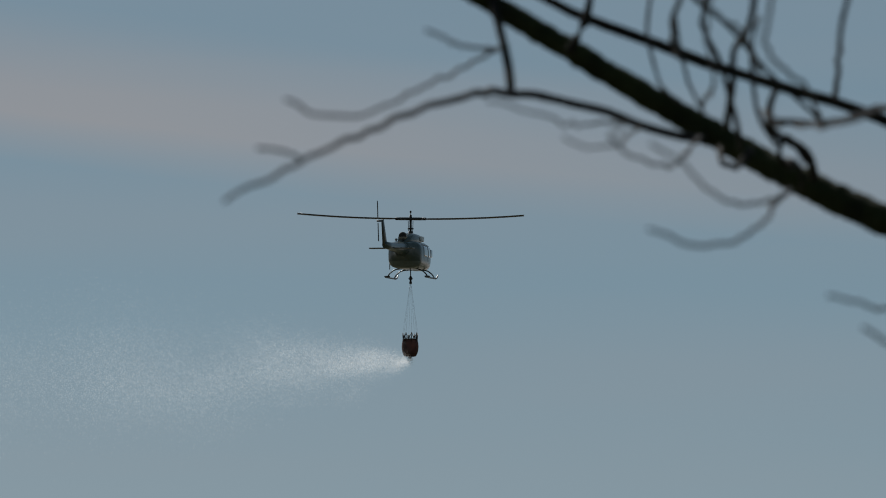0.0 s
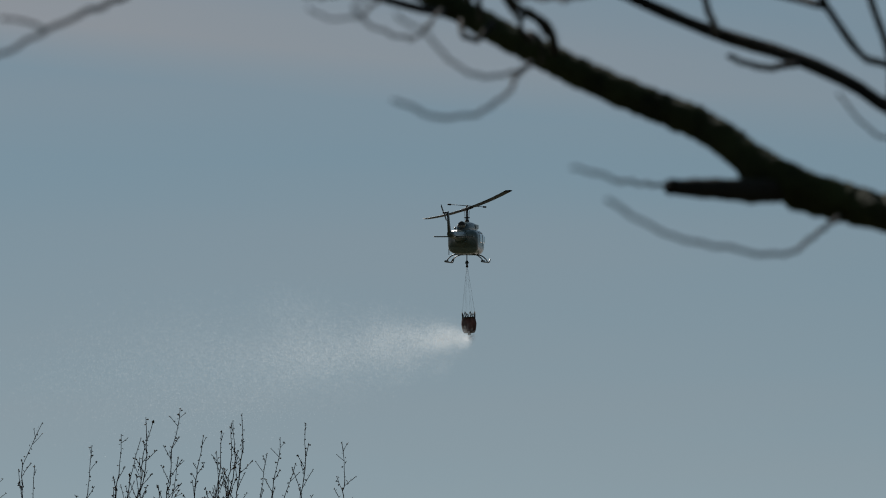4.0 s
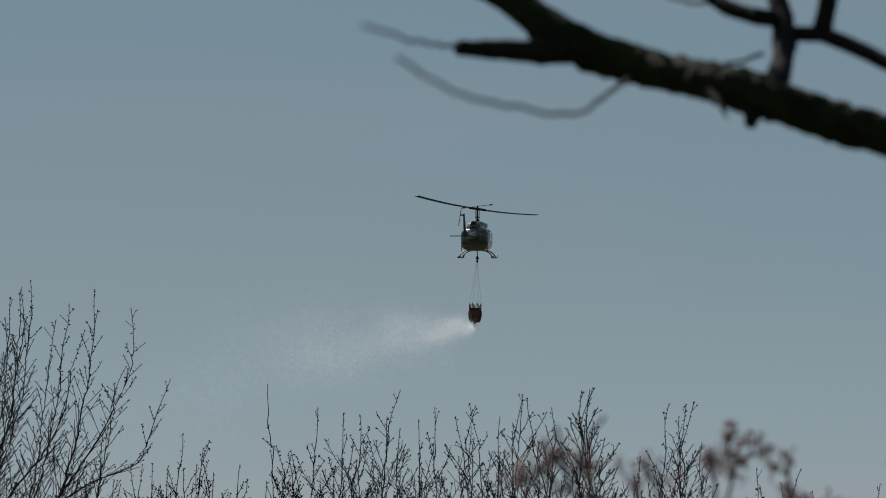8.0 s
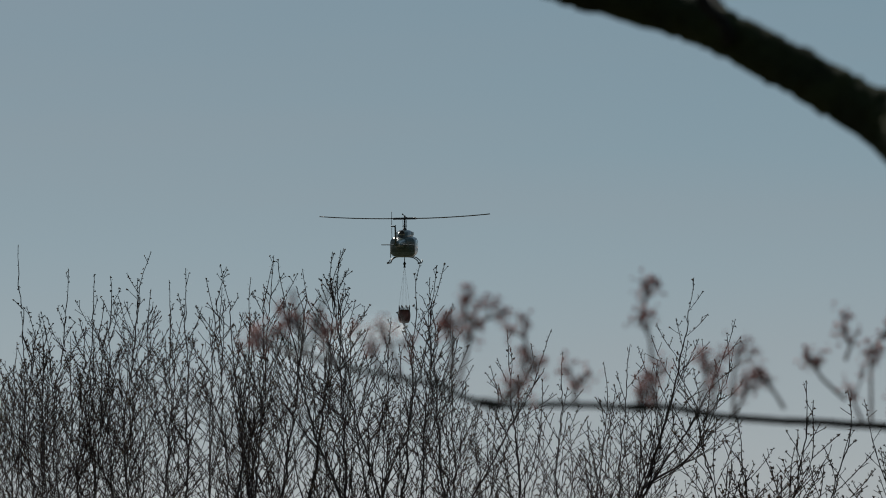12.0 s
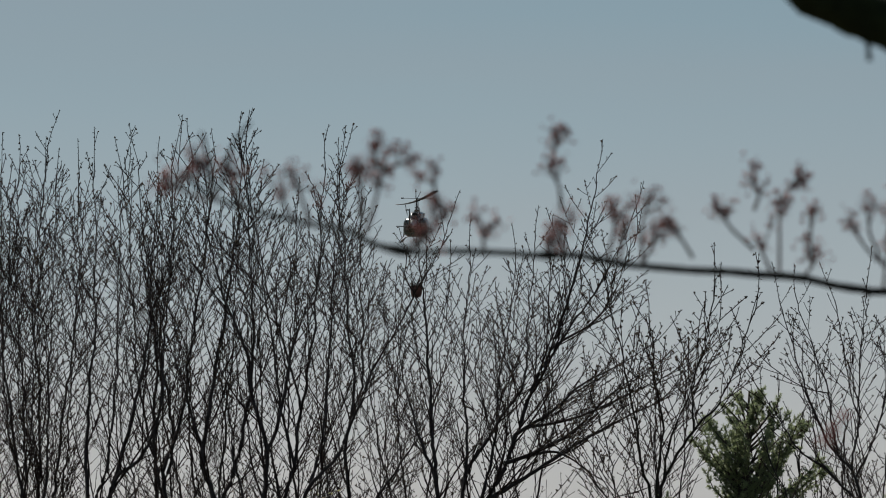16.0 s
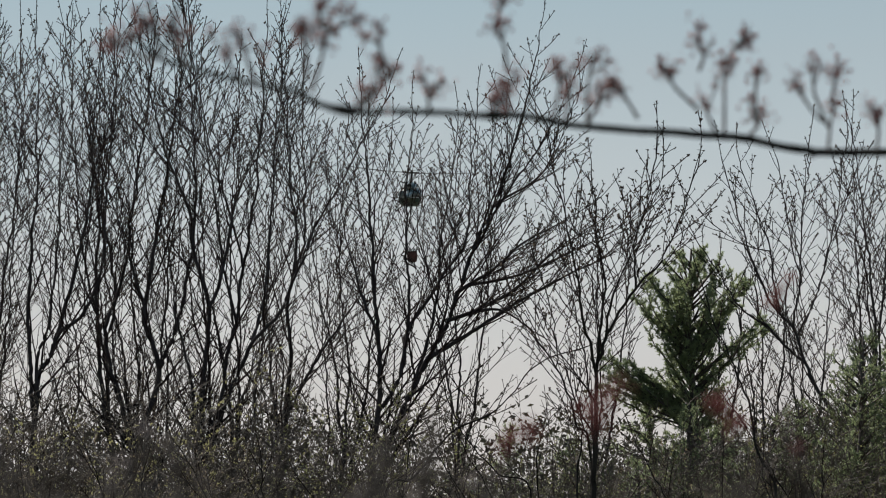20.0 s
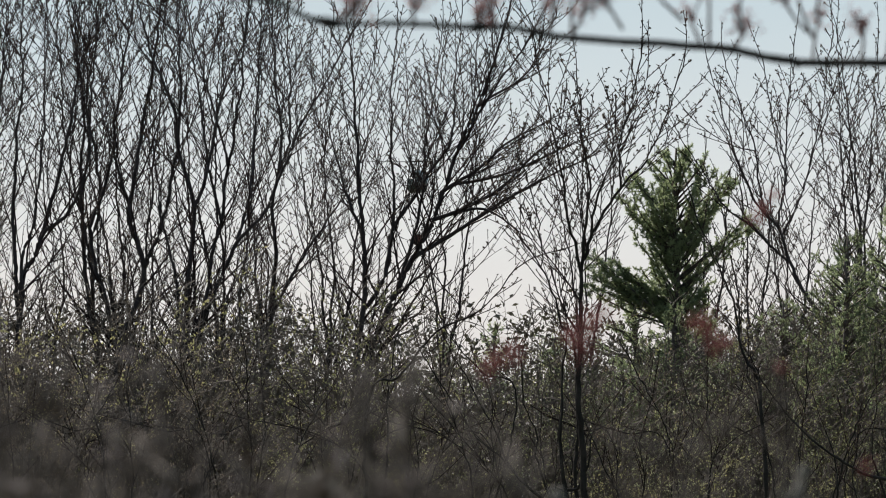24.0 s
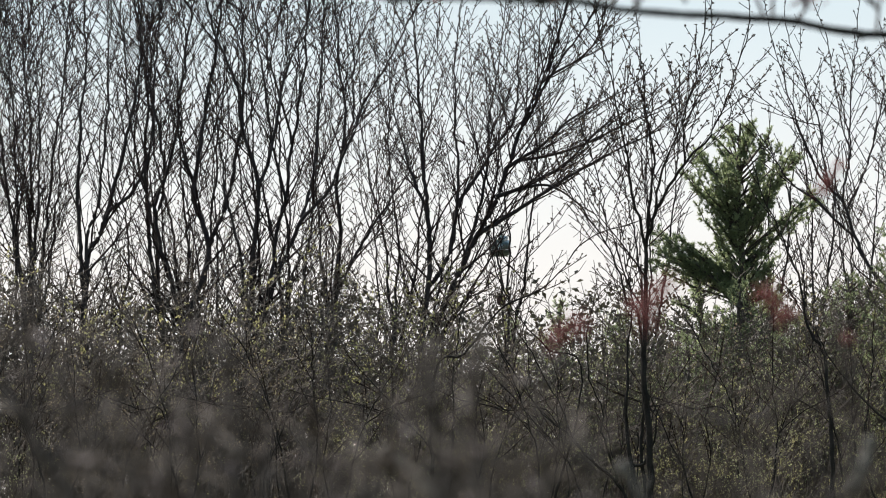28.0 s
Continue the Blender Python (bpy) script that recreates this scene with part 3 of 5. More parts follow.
bare_tree(107, [[(-0.99, 3.6), (-0.51, 4.07), (0.16, 4.83), (0.93, 5.21), (1.6, 5.97), (2.42, 6.27)],
    [(-0.61, 4.36), (-0.12, 5.21), (0.36, 5.69), (0.69, 6.02)],
    [(1.49, 3.58), (0.92, 4.16), (0.35, 4.83), (-0.02, 5.69), (-0.12, 6.26)]],
    radii=(0.042, 0.03, 0.03), seed=18, dense=0.5, reach=0.5, low=4.0, bark=M_DARKBARK, label="thin crooked bare sapling leaning over the thicket")
bare_tree(105, [[(2.62, 2.04), (2.51, 3.53), (2.5, 4.85), (2.56, 5.78), (2.72, 6.35), (2.8, 6.49), (3.27, 7.28), (3.65, 7.65), (4.05, 8.69), (4.27, 9.34)],
    [(2.55, 5.78), (2.37, 6.44), (2.26, 7.29), (2.1, 8.13), (1.92, 8.79), (1.67, 9.96)],
    [(2.58, 5.88), (2.66, 6.72), (2.69, 7.47), (2.53, 8.13), (2.46, 9.07)],
    [(2.45, 4.28), (2.22, 4.94), (1.9, 5.88), (1.53, 6.4), (1.2, 6.83), (1.07, 7.39), (0.93, 7.77)],
    [(2.72, 6.35), (2.85, 7.1), (3.18, 7.94), (3.38, 8.78), (3.52, 9.44)],
    [(1.9, 5.88), (1.86, 6.73), (1.68, 7.29), (1.49, 7.86)],
    [(3.18, 7.14), (3.18, 7.85), (3.37, 8.5), (3.66, 9.16)],
    [(2.42, 1.31), (2.3, 2.17), (2.2, 3.17), (2.26, 4.09), (2.32, 5.0), (2.2, 5.6)],
    [(2.29, 1.38), (2.05, 1.88), (1.48, 2.46), (0.99, 3.39), (0.57, 4.17)],
    [(1.48, 2.46), (1.27, 2.67), (0.85, 3.03), (0.56, 3.46), (0.14, 4.03), (-0.14, 4.54)],
    [(2.3, 2.1), (2.51, 2.2), (2.62, 2.45), (2.7, 3.02), (2.95, 3.5)],
    [(2.05, 1.88), (1.81, 2.74), (1.84, 3.1), (1.63, 3.6), (1.57, 4.45)]],
    radii=(0.075, 0.042, 0.042, 0.042, 0.03, 0.026, 0.026, 0.06, 0.032, 0.026, 0.03, 0.026), seed=19, dense=1.0, low=4.6, bark=M_DARKBARK, label="slender dark bare tree rising beside the pine")
bare_tree(133, [[(9.09, 3.53), (8.74, 4.61), (8.28, 5.91), (7.69, 6.99), (7.4, 7.82), (6.9, 8.42), (6.52, 9.37), (6.29, 10.09), (5.89, 11.52)],
    [(7.4, 7.82), (7.53, 9.01), (7.6, 10.44), (7.7, 11.51), (7.73, 11.86)],
    [(7.05, 8.24), (6.88, 9.49), (6.48, 10.8), (6.21, 11.64)],
    [(7.63, 7.05), (7.22, 7.47), (6.75, 7.95), (6.28, 8.31), (5.69, 9.26), (5.22, 9.98)],
    [(7.52, 7.7), (7.88, 8.53), (8.13, 9.72), (8.32, 10.91), (8.46, 11.99)],
    [(7.53, 9.01), (7.24, 10.08), (7.02, 11.4)],
    [(6.88, 9.49), (6.41, 9.61), (5.82, 9.97), (5.46, 10.33)]],
    radii=(0.085, 0.05, 0.042, 0.032, 0.032, 0.03, 0.03), seed=20, dense=0.9, reach=0.85)
bare_tree(136, [[(9.42, 3.82), (9.4, 5.03), (9.32, 6.98), (9.16, 9.17), (8.99, 10.39), (8.82, 11.61), (8.75, 12.28)],
    [(9.66, 3.82), (9.45, 7.59), (9.59, 9.41), (9.72, 10.63), (9.8, 11.72), (9.83, 12.28)],
    [(9.06, 4.55), (8.91, 8.2), (8.84, 10.02), (8.76, 11.48), (8.72, 12.28)],
    [(9.52, 8.68), (10.08, 9.89), (10.45, 10.62), (10.64, 11.59), (10.75, 12.27)],
    [(10.39, 4.54), (10.36, 6.97), (10.07, 9.41), (10.28, 11.35), (10.36, 12.28)],
    [(10.7, 4.54), (10.9, 6.97), (11.05, 9.4), (11.19, 11.35), (11.24, 12.28)]],
    radii=(0.08, 0.07, 0.06, 0.05, 0.06, 0.06), seed=21, dense=0.9, reach=0.85)
bare_tree(106, [[(5.64, 3.53), (5.27, 4.48), (5.09, 5.52), (4.81, 6.28), (4.58, 6.76), (4.39, 7.33)],
    [(8.08, 2.0), (7.24, 2.48), (6.39, 3.05), (5.64, 3.91), (5.31, 4.48)],
    [(6.96, 1.25), (6.82, 1.85), (6.9, 2.42), (6.7, 3.1)],
    [(7.92, 1.2), (7.68, 1.85), (7.57, 2.35), (7.44, 2.84), (7.5, 3.6)]],
    radii=(0.055, 0.052, 0.05, 0.05), seed=22, dense=0.5, reach=0.6, low=3.5, bark=M_DARKBARK, label="thin dark bare sapling bending before the pine")
# slender taller group farther along the edge, its shoots bending up and to the right
for _i, (_x, _y, _top) in enumerate([(-27.6, 146, 18.6), (-25.6, 142, 18.8), (-23.4, 144, 18.6)]):
    bare_tree(_y, [[(_x, 5.0), (_x - 0.3, 9.0), (_x - 0.2, 13.0), (_x + 0.1, _top - 1.4)],
                   [(_x + 0.2, 5.0), (_x + 0.9, 9.0), (_x + 1.7, 13.0), (_x + 2.2, _top - 0.8)],
                   [(_x + 0.1, 5.0), (_x + 0.4, 9.5), (_x + 0.9, 13.0), (_x + 1.1, _top - 1.0)],
                   [(_x - 0.2, 5.0), (_x - 1.0, 8.5), (_x - 1.1, 12.5), (_x - 0.9, _top - 1.7)]], seed=41 + _i, reach=0.62, r0=0.1, dense=1.35, tip=0.4, low=11.5)
bare_tree(141, [[(-20.5, 4.0), (-19.6, 10.0), (-18.47, 12.63), (-17.64, 13.58), (-17.21, 14.72), (-16.96, 16.0), (-16.75, 17.2), (-16.72, 17.9)],
                [(-20.2, 4.0), (-19.2, 10.5), (-18.21, 12.55), (-17.52, 13.71), (-16.51, 15.23), (-15.94, 16.37), (-15.76, 17.2)],
                [(-17.52, 13.7), (-16.63, 14.21), (-15.74, 14.59), (-15.36, 15.35), (-15.2, 15.8)],
                [(-20.8, 4.0), (-19.6, 11.5), (-18.48, 13.97), (-17.91, 14.73), (-17.4, 15.75), (-17.15, 16.8)],
                [(-19.9, 12.0), (-18.9, 14.0), (-18.4, 15.5), (-18.1, 17.0), (-18.0, 18.0)],
                [(-20.9, 4.0), (-20.0, 11.0), (-19.2, 14.0), (-18.7, 16.0), (-18.45, 18.0)],
                [(-20.5, 13.0), (-19.6, 15.0), (-19.0, 16.5), (-18.85, 17.9)],
                [(-21.2, 4.0), (-20.8, 11.0), (-20.2, 15.0), (-19.8, 17.0), (-19.7, 18.1)],
                [(-21.5, 4.0), (-21.2, 11.0), (-20.9, 15.0), (-20.6, 17.0), (-20.5, 17.9)]]
          + [[(x - 1.3, z - 5.2), (x - 0.6, z - 3.2), (x - 0.2, z - 1.5), (x, z)] for x, z in
             ((-21.0, 17.6), (-20.2, 17.9), (-19.95, 17.3), (-19.3, 17.8), (-18.65, 17.2), (-18.2, 17.6), (-17.6, 16.9), (-17.3, 17.3), (-16.4, 16.4))], seed=45, reach=0.55, r0=0.1, dense=1.4, tip=0.3, low=11.5,
          label="tall bare tree with limbs fanning out over the thicket")
bare_tree(143, [[(-13.0, 4.5), (-13.1, 10.0), (-12.98, 14.5), (-13.05, 15.4), (-13.1, 16.2)]], seed=46, reach=0.4, r0=0.05, dense=0.5, tip=0.0, low=9.0)
for _i, (_x, _y, _top) in enumerate([(-17.6, 144, 15.3), (-16.5, 139, 15.2), (-15.2, 142, 15.6), (-14.2, 138, 15.3), (-13.0, 145, 15.6), (-11.7, 139, 15.7), (-10.3, 140, 16.4)]):
    bare_tree(_y, [[(_x, 5.0), (_x - 0.4, 8.5), (_x - 0.8, 12.0), (_x - 0.7, _top - 1.5)],
                   [(_x + 0.2, 5.0), (_x + 0.5, 8.5), (_x + 0.9, 12.0), (_x + 0.9, _top - 1.4)],
                   [(_x + 0.1, 5.0), (_x + 0.3, 9.0), (_x + 0.4, 12.0), (_x + 0.5, _top - 1.7)],
                   [(_x - 0.2, 5.0), (_x - 0.2, 9.0), (_x - 0.4, 12.0), (_x - 0.3, _top - 1.4)],
                   [(_x, 5.0), (_x + 0.1, 9.0), (_x - 0.1, 12.0), (_x + 0.2, _top - 0.8)]], seed=51 + _i, tip=0.1, dense=1.08, r0=0.065, low=6.5)
# stems standing behind the front trees
for _i, (_x, _top) in enumerate([(-10.8, 15.4), (-7.2, 15.2), (-4.9, 15.0), (-2.3, 13.8), (0.3, 13.0), (3.6, 11.2), (6.3, 9.2), (7.4, 9.4), (8.4, 10.2), (9.9, 12.0), (11.3, 12.2)]):
    bare_tree(147 + _i % 3, [[(_x, 4.6), (_x - 0.2, 7.5), (_x - 0.7, 10.0), (_x - 0.8, _top - 1.0)],
                             [(_x + 0.1, 4.6), (_x + 0.5, 7.0), (_x + 0.8, 10.0), (_x + 1.1, _top - 0.7)],
                             [(_x, 4.6), (_x + 0.1, 7.5), (_x - 0.1, 10.0), (_x + 0.1, _top - 0.3)]], seed=71 + _i, r0=0.06, dense=0.9, reach=0.9, low=4.6)

# crooked brush stems leaning through the thicket
_r = random.Random(17)
for _i in range(20):
    _x, _top = -8.6 + 0.86 * _i + _r.uniform(-0.3, 0.3), _r.uniform(3.4, 4.9)
    _way = _r.choice((-1, 1)) * _r.uniform(0.5, 1.6)
    bare_tree(107.5 + _r.uniform(0, 7), [[(_x, 1.0), (_x + 0.12 * _way, 2.0), (_x + 0.4 * _way, 0.72 * _top), (_x + _way, _top)],
                                         [(_x + 0.1, 1.0), (_x - 0.3 * _way, 2.2), (_x - 0.25 * _way, 0.9 * _top)],
                                         [(_x + 0.3 * _way, 2.9), (_x + 0.9 * _way, 3.2), (_x + 1.5 * _way, 3.4)]],
              radii=(0.034, 0.026, 0.018), seed=121 + _i, dense=0.75, reach=0.8, low=2.2, tip=0.15, bark=M_DARKBARK, label="crooked dark bare brush stem in the thicket")

# ---------------------------------------------------------------- pines


def pine_tree(at, height, seed, label, limbs, tufts=1.0):
    """White pine: rising limbs with rounded tufts of needles. A limb is (base height, bearing, spread, rise)."""
    rng = random.Random(seed)
    nrg = np.random.default_rng(seed)
    tree = thing("pine_tree", label, "tree", at, group="pines")
    bm = bmesh.new()
    line = [Vector((0.05 * math.sin(i * 0.9), 0.05 * math.cos(i), height * i / 14)) for i in range(15)]
    line[0].z = -0.3
    tube(bm, line, [0.15 * (1 - i / 15) + 0.012 for i in range(15)], sides=8)
    part("trunk", bm, M_PINEBARK, tree)
    segs, needles = [], []
    for z, a, span, rise in limbs:
        p, end = Vector((0, 0, z)), Vector((math.cos(a) * span, math.sin(a) * span, z + rise))
        ln = (end - p).length
        d = Vector((math.cos(a), math.sin(a), rise / max(span, 0.1) * 0.6)).normalized()
        n = max(3, int(ln / 0.17))
        for i in range(n):
            aim = (end - p).normalized()
            d = (d * 0.55 + aim * 0.45 + Vector((rng.gauss(0, 0.1), rng.gauss(0, 0.1), rng.gauss(0, 0.06)))).normalized()
            q = p + d * (ln / n)
            r = 0.026 * (1 - i / n) + 0.007
            segs.append((*p, *q, r, r * 0.85))
            if i > n * 0.28:
                for _ in range(4):
                    k = Vector((rng.gauss(0, 1), rng.gauss(0, 1), rng.gauss(0.2, 0.7))).normalized()
                    tipp = q + (k + d * 0.6).normalized() * rng.uniform(0.06, 0.2)
                    segs.append((*q, *tipp, 0.007, 0.005))
                    needles.append((tipp, (k + d * 0.5 + Vector((0, 0, 0.5))).normalized()))
            p = q
        needles.append((p, d))
    c = np.array([n[0] for n in needles])
    ax = np.array([n[1] for n in needles])
    per = int(30 * tufts)
    n = len(c) * per
    c2, a2 = np.repeat(c, per, axis=0), np.repeat(ax, per, axis=0)
    out = nrg.normal(size=(n, 3)) + a2 * 0.7
    out /= np.linalg.norm(out, axis=1, keepdims=True)
    side = np.cross(out, nrg.normal(size=(n, 3)))
    side /= np.linalg.norm(side, axis=1, keepdims=True)
    root = c2 - a2 * nrg.uniform(0, 0.1, (n, 1))
    ln = nrg.uniform(0.05, 0.095, (n, 1))
    co = np.stack([root - side * 0.01, root + side * 0.01, root + out * ln], axis=1).reshape(-1, 3)
    tagged(mesh_object("crown", prisms("crown", segs), M_PINEBARK, tree, "brown limbs"), kind="stuff")
    mesh_object("needle_mass", raw_mesh("needle_mass", co, tris=np.arange(n * 3).reshape(-1, 3)), M_PINE, tree, "plumes of green needles")
    return tree


def crown_limbs(rng, height, count, drops, widths, rise):
    """Limbs whose tips fill a crown: half width by depth below the top."""
    limbs = []
    for k in range(count):
        drop = drops[-1] * (k + rng.random()) / count
        w = float(np.interp(drop, drops, widths)) * rng.uniform(0.35, 1.08)
        up = w * rise * rng.uniform(0.8, 1.2)
        limbs.append((height - drop - up, rng.uniform(0, 2 * math.pi), w, up))
    return limbs


_r = random.Random(5)
# vase-shaped crown: limbs sweep up to a broad top over a narrow waist
_limbs = crown_limbs(_r, 10.0, 150, (0, 0.2, 0.5, 0.9, 1.35, 1.8, 2.4, 2.9, 3.5), (0.32, 0.6, 0.9, 1.16, 1.15, 0.95, 0.78, 0.78, 0.75), 1.15)
# long limb reaching low to one side, with full plumes
_limbs += [(_r.uniform(6.1, 6.5), math.pi + _r.uniform(-0.22, 0.22), _w, _w * _r.uniform(0.4, 0.85)) for _w in [_r.uniform(0.4, 2.0) for _ in range(32)]]
# sparse limbs rising on the other side
_limbs += [(_r.uniform(6.85, 7.2), _r.uniform(-0.15, 0.15), _r.uniform(1.45, 1.75), _r.uniform(1.2, 1.4)) for _ in range(5)]
_limbs += [(_r.uniform(7.6, 7.9), _r.uniform(-0.2, 0.2), _r.uniform(1.1, 1.3), _r.uniform(1.35, 1.6)) for _ in range(5)]
_limbs += [(_r.uniform(4.4, 6.4), _r.uniform(0, 6.28), _r.uniform(0.3, 0.95), _r.uniform(0.2, 0.7)) for _ in range(40)]
pine_tree((5.38, 137, -0.25), 10.0, 5, "green white pine with upswept plumes standing in the thicket", _limbs, tufts=0.8)
_limbs = crown_limbs(_r, 8.3, 95, (0, 0.6, 1.5, 3.5, 6.0), (0.3, 0.8, 1.3, 1.8, 1.7), 0.8)
low_pine = pine_tree((10.1, 129, -0.25), 8.3, 8, "dark green young pine among bare shrubs", _limbs, tufts=0.5)
copy_thing(low_pine, pose(8.7, 131, -0.3, 0, 0, 130) @ Matrix.Scale(0.95, 4))
_limbs = crown_limbs(_r, 6.0, 60, (0, 1.0, 2.5, 4.0), (0.15, 0.6, 1.2, 1.5), 0.5)
far_pine = pine_tree((-3.6, 175, -0.35), 6.0, 9, "small dark pine behind the bare trees", _limbs, tufts=0.5)
for _x, _y, _r in ((0.6, 172, 40), (1.9, 176, 95), (3.4, 170, 150), (-8.0, 174, 220), (7.5, 172, 60), (12.5, 175, 300), (4.6, 139, 80), (6.2, 140, 10), (5.3, 135, 20)):
    copy_thing(far_pine, pose(_x, _y, -0.4, 0, 0, _r) @ Matrix.Scale(1.06 + 0.002 * (_r % 100), 4))

# ---------------------------------------------------------------- thicket


def shrub(kind_label, height, width, seed, leaf, leaf_size, wands, leaves_each, leafy_share=0.45):
    """A bush of slender arching wands with crooked side twigs; some wands carry sprays of small upright leaves."""
    rng = random.Random(seed)
    nrg = np.random.default_rng(seed)
    ob = thing("shrub", kind_label, "shrub", (0, 0, -0.3), group="shrubs of the thicket")
    segs, spots = [], []
    for k in range(wands):
        a = rng.uniform(0, 2 * math.pi)
        near, out = width * 0.12 * math.sqrt(rng.random()), width * 0.54 * math.sqrt(rng.random())
        top = height * (0.8 + 0.3 * noise.noise((1.4 * math.cos(a), 1.4 * math.sin(a), seed)) + rng.gauss(0, 0.07)) * (1 - 0.45 * (out / (width * 0.58)) ** 3)
        n = 7
        thick = rng.uniform(0.008, 0.019)
        bow = rng.choice((1.0, 1.0, 1.5, 2.1))
        in_leaf = leaves_each * 2 if rng.random() < leafy_share else 0
        p = Vector((near * math.cos(a), near * math.sin(a), 0))
        sway = Vector((rng.gauss(0, 0.24), rng.gauss(0, 0.24), 0))
        for i in range(n):
            f = (i + 1) / n
            rad = near + (out - near) * f ** 1.4 * (0.7 + 0.3 * bow)
            rise = math.sin(f * bow * 0.9) / math.sin(min(1.57, bow * 0.9))
            q = Vector((rad * math.cos(a), rad * math.sin(a), top * rise)) + sway * math.sin(5 * f) * 2 + Vector((rng.gauss(0, 0.05), rng.gauss(0, 0.05), rng.gauss(0, 0.03)))
            segs.append((*p, *q, thick * (1 - 0.6 * (f - 1 / n)), thick * (1 - 0.6 * f)))
            d = (q - p).normalized()
            if f > 0.4:
                for _ in range(rng.choice((1, 2, 2, 3))):
                    b = rng.uniform(0, 2 * math.pi)
                    sp = rng.uniform(0.8, 3.0)
                    e = (d + Vector((sp * math.cos(b), sp * math.sin(b), rng.uniform(-0.4, 0.4)))).normalized()
                    ln = rng.uniform(0.25, 1.0) * (1.15 - 0.5 * f)
                    c = p.lerp(q, rng.random())
                    m = c + e * ln * 0.5
                    e = (e + Vector((rng.gauss(0, 0.35), rng.gauss(0, 0.35), 0.35))).normalized()
                    z = m + e * ln * 0.5
                    segs.append((*c, *m, 0.009, 0.0075))
                    segs.append((*m, *z, 0.0075, 0.0055))
                    for _ in range(in_leaf):
                        g = rng.random()
                        w = (c.lerp(m, 2 * g) if g < 0.5 else m.lerp(z, 2 * g - 1))
                        spots.append((w.x + rng.gauss(0, 0.018), w.y + rng.gauss(0, 0.018), w.z + rng.gauss(0.01, 0.016)))
            p = q
        for i in range(5 if in_leaf else 0):
            spots.append((p.x + rng.gauss(0, 0.012), p.y + rng.gauss(0, 0.012), p.z - 0.07 * i))
    tagged(mesh_object("crown", prisms("crown", segs), M_SHRUB, ob, "thin brown stems"), kind="stuff")
    tagged(mesh_object("foliage", leaves_mesh("foliage", spots, leaf_size, nrg, 0.5), leaf, ob), kind="stuff")
    return ob


SHRUBS = [shrub("brown twiggy shrub with a few dry leaves", 7.0, 4.0, 61, M_DRYLEAF, 0.024, 54, 2),
          shrub("twiggy shrub breaking into small yellow-green leaves", 6.8, 3.2, 62, M_LEAF, 0.03, 44, 4),
          shrub("dense brown shrub with thin stems", 7.2, 4.0, 63, M_TAN, 0.022, 56, 1),
          shrub("low shrub with young olive leaves", 6.9, 4.0, 64, M_OLIVE, 0.031, 50, 3),
          shrub("tall shrub thick with dark olive leaves", 9.6, 3.8, 65, M_DARKOLIVE, 0.036, 54, 4, 1.0),
          shrub("grey-green willow shrub with upright catkins", 7.0, 3.6, 66, M_CATKIN, 0.027, 46, 3)]


def plant_thicket():
    rng = random.Random(71)
    first = {id(k): True for k in SHRUBS}
    for y, step, zs in ((131, 1.45, 1.13), (124, 1.5, 1.02), (117, 2.0, 0.86), (112, 2.4, 0.67), (150, 3.0, 1.2)):
        x = -13.0
        while x < 12.5:
            if x > 0.3:
                k = rng.choice((1, 3, 3, 5, 5, 5, 2, 0)) if x < 6 else rng.choice((1, 3, 5, 5, 3, 2))
            elif x > -2.2:
                k = rng.choice((3, 5, 2, 0, 2, 3))
            else:
                k = rng.choice((0, 2, 0, 2, 0, 2, 5, 1))
            k = SHRUBS[k]
            u = x * 128 / y
            dip = 1 - 0.14 * math.exp(-((u - 0.1) / 1.9) ** 2) - 0.13 * min(1, max(0, (u - 1.6) / 1.5))
            m = pose(x + rng.gauss(0, 0.3), max(109.5, y + rng.gauss(0, 1.6)), -0.3, 0, 0, rng.uniform(0, 360)) @ Matrix.Scale(zs * dip * rng.uniform(0.86, 1.1), 4)
            if first[id(k)]:
                first[id(k)] = False
                k.matrix_basis = m
            else:
                copy_thing(k, m)
            x += step * rng.uniform(0.7, 1.3)


plant_thicket()
SHRUBS[4].matrix_basis = pose(9.3, 127, -0.3) @ Matrix.Scale(0.95, 4)
for _x, _y, _k, _s in ((10.4, 124, 4, 0.96), (8.3, 127, 4, 0.84), (7.4, 130, 4, 0.78), (9.9, 130, 4, 1.04), (8.9, 123, 4, 0.82), (8.8, 122, 5, 0.8), (-2.3, 121, 1, 0.76), (0.1, 118, 1, 0.7), (3.6, 117, 1, 0.66), (4.9, 112, 1, 0.6),
                       (6.2, 130, 0, 0.96), (6.9, 131, 2, 1.0), (7.5, 129, 2, 1.02), (8.0, 132, 0, 1.08), (5.7, 134, 2, 0.95), (9.2, 131, 0, 1.15), (10.8, 130, 2, 1.15), (3.2, 128, 4, 0.68), (4.3, 129, 4, 0.7), (5.4, 128, 4, 0.68), (6.4, 129, 4, 0.74), (2.2, 129, 4, 0.6), (1.9, 133, 2, 0.82), (-8.6, 135, 2, 1.1), (-6.2, 134, 2, 1.08), (-4.0, 134, 0, 1.1)):
    copy_thing(SHRUBS[_k], pose(_x, _y, -0.3, 0, 0, 40 * _x) @ Matrix.Scale(_s, 4))
for _x, _y, _s in ((9.3, 126, 0.98), (10.6, 125, 1.06), (11.6, 127, 1.08), (8.3, 126, 0.86), (7.3, 130, 0.78), (5.5, 138, 0.72), (10.0, 122, 0.9), (4.0, 130, 0.64), (6.3, 131, 0.68)):
    copy_thing(low_pine, pose(_x, _y, -0.3, 0, 0, 70 * _x) @ Matrix.Scale(_s, 4))


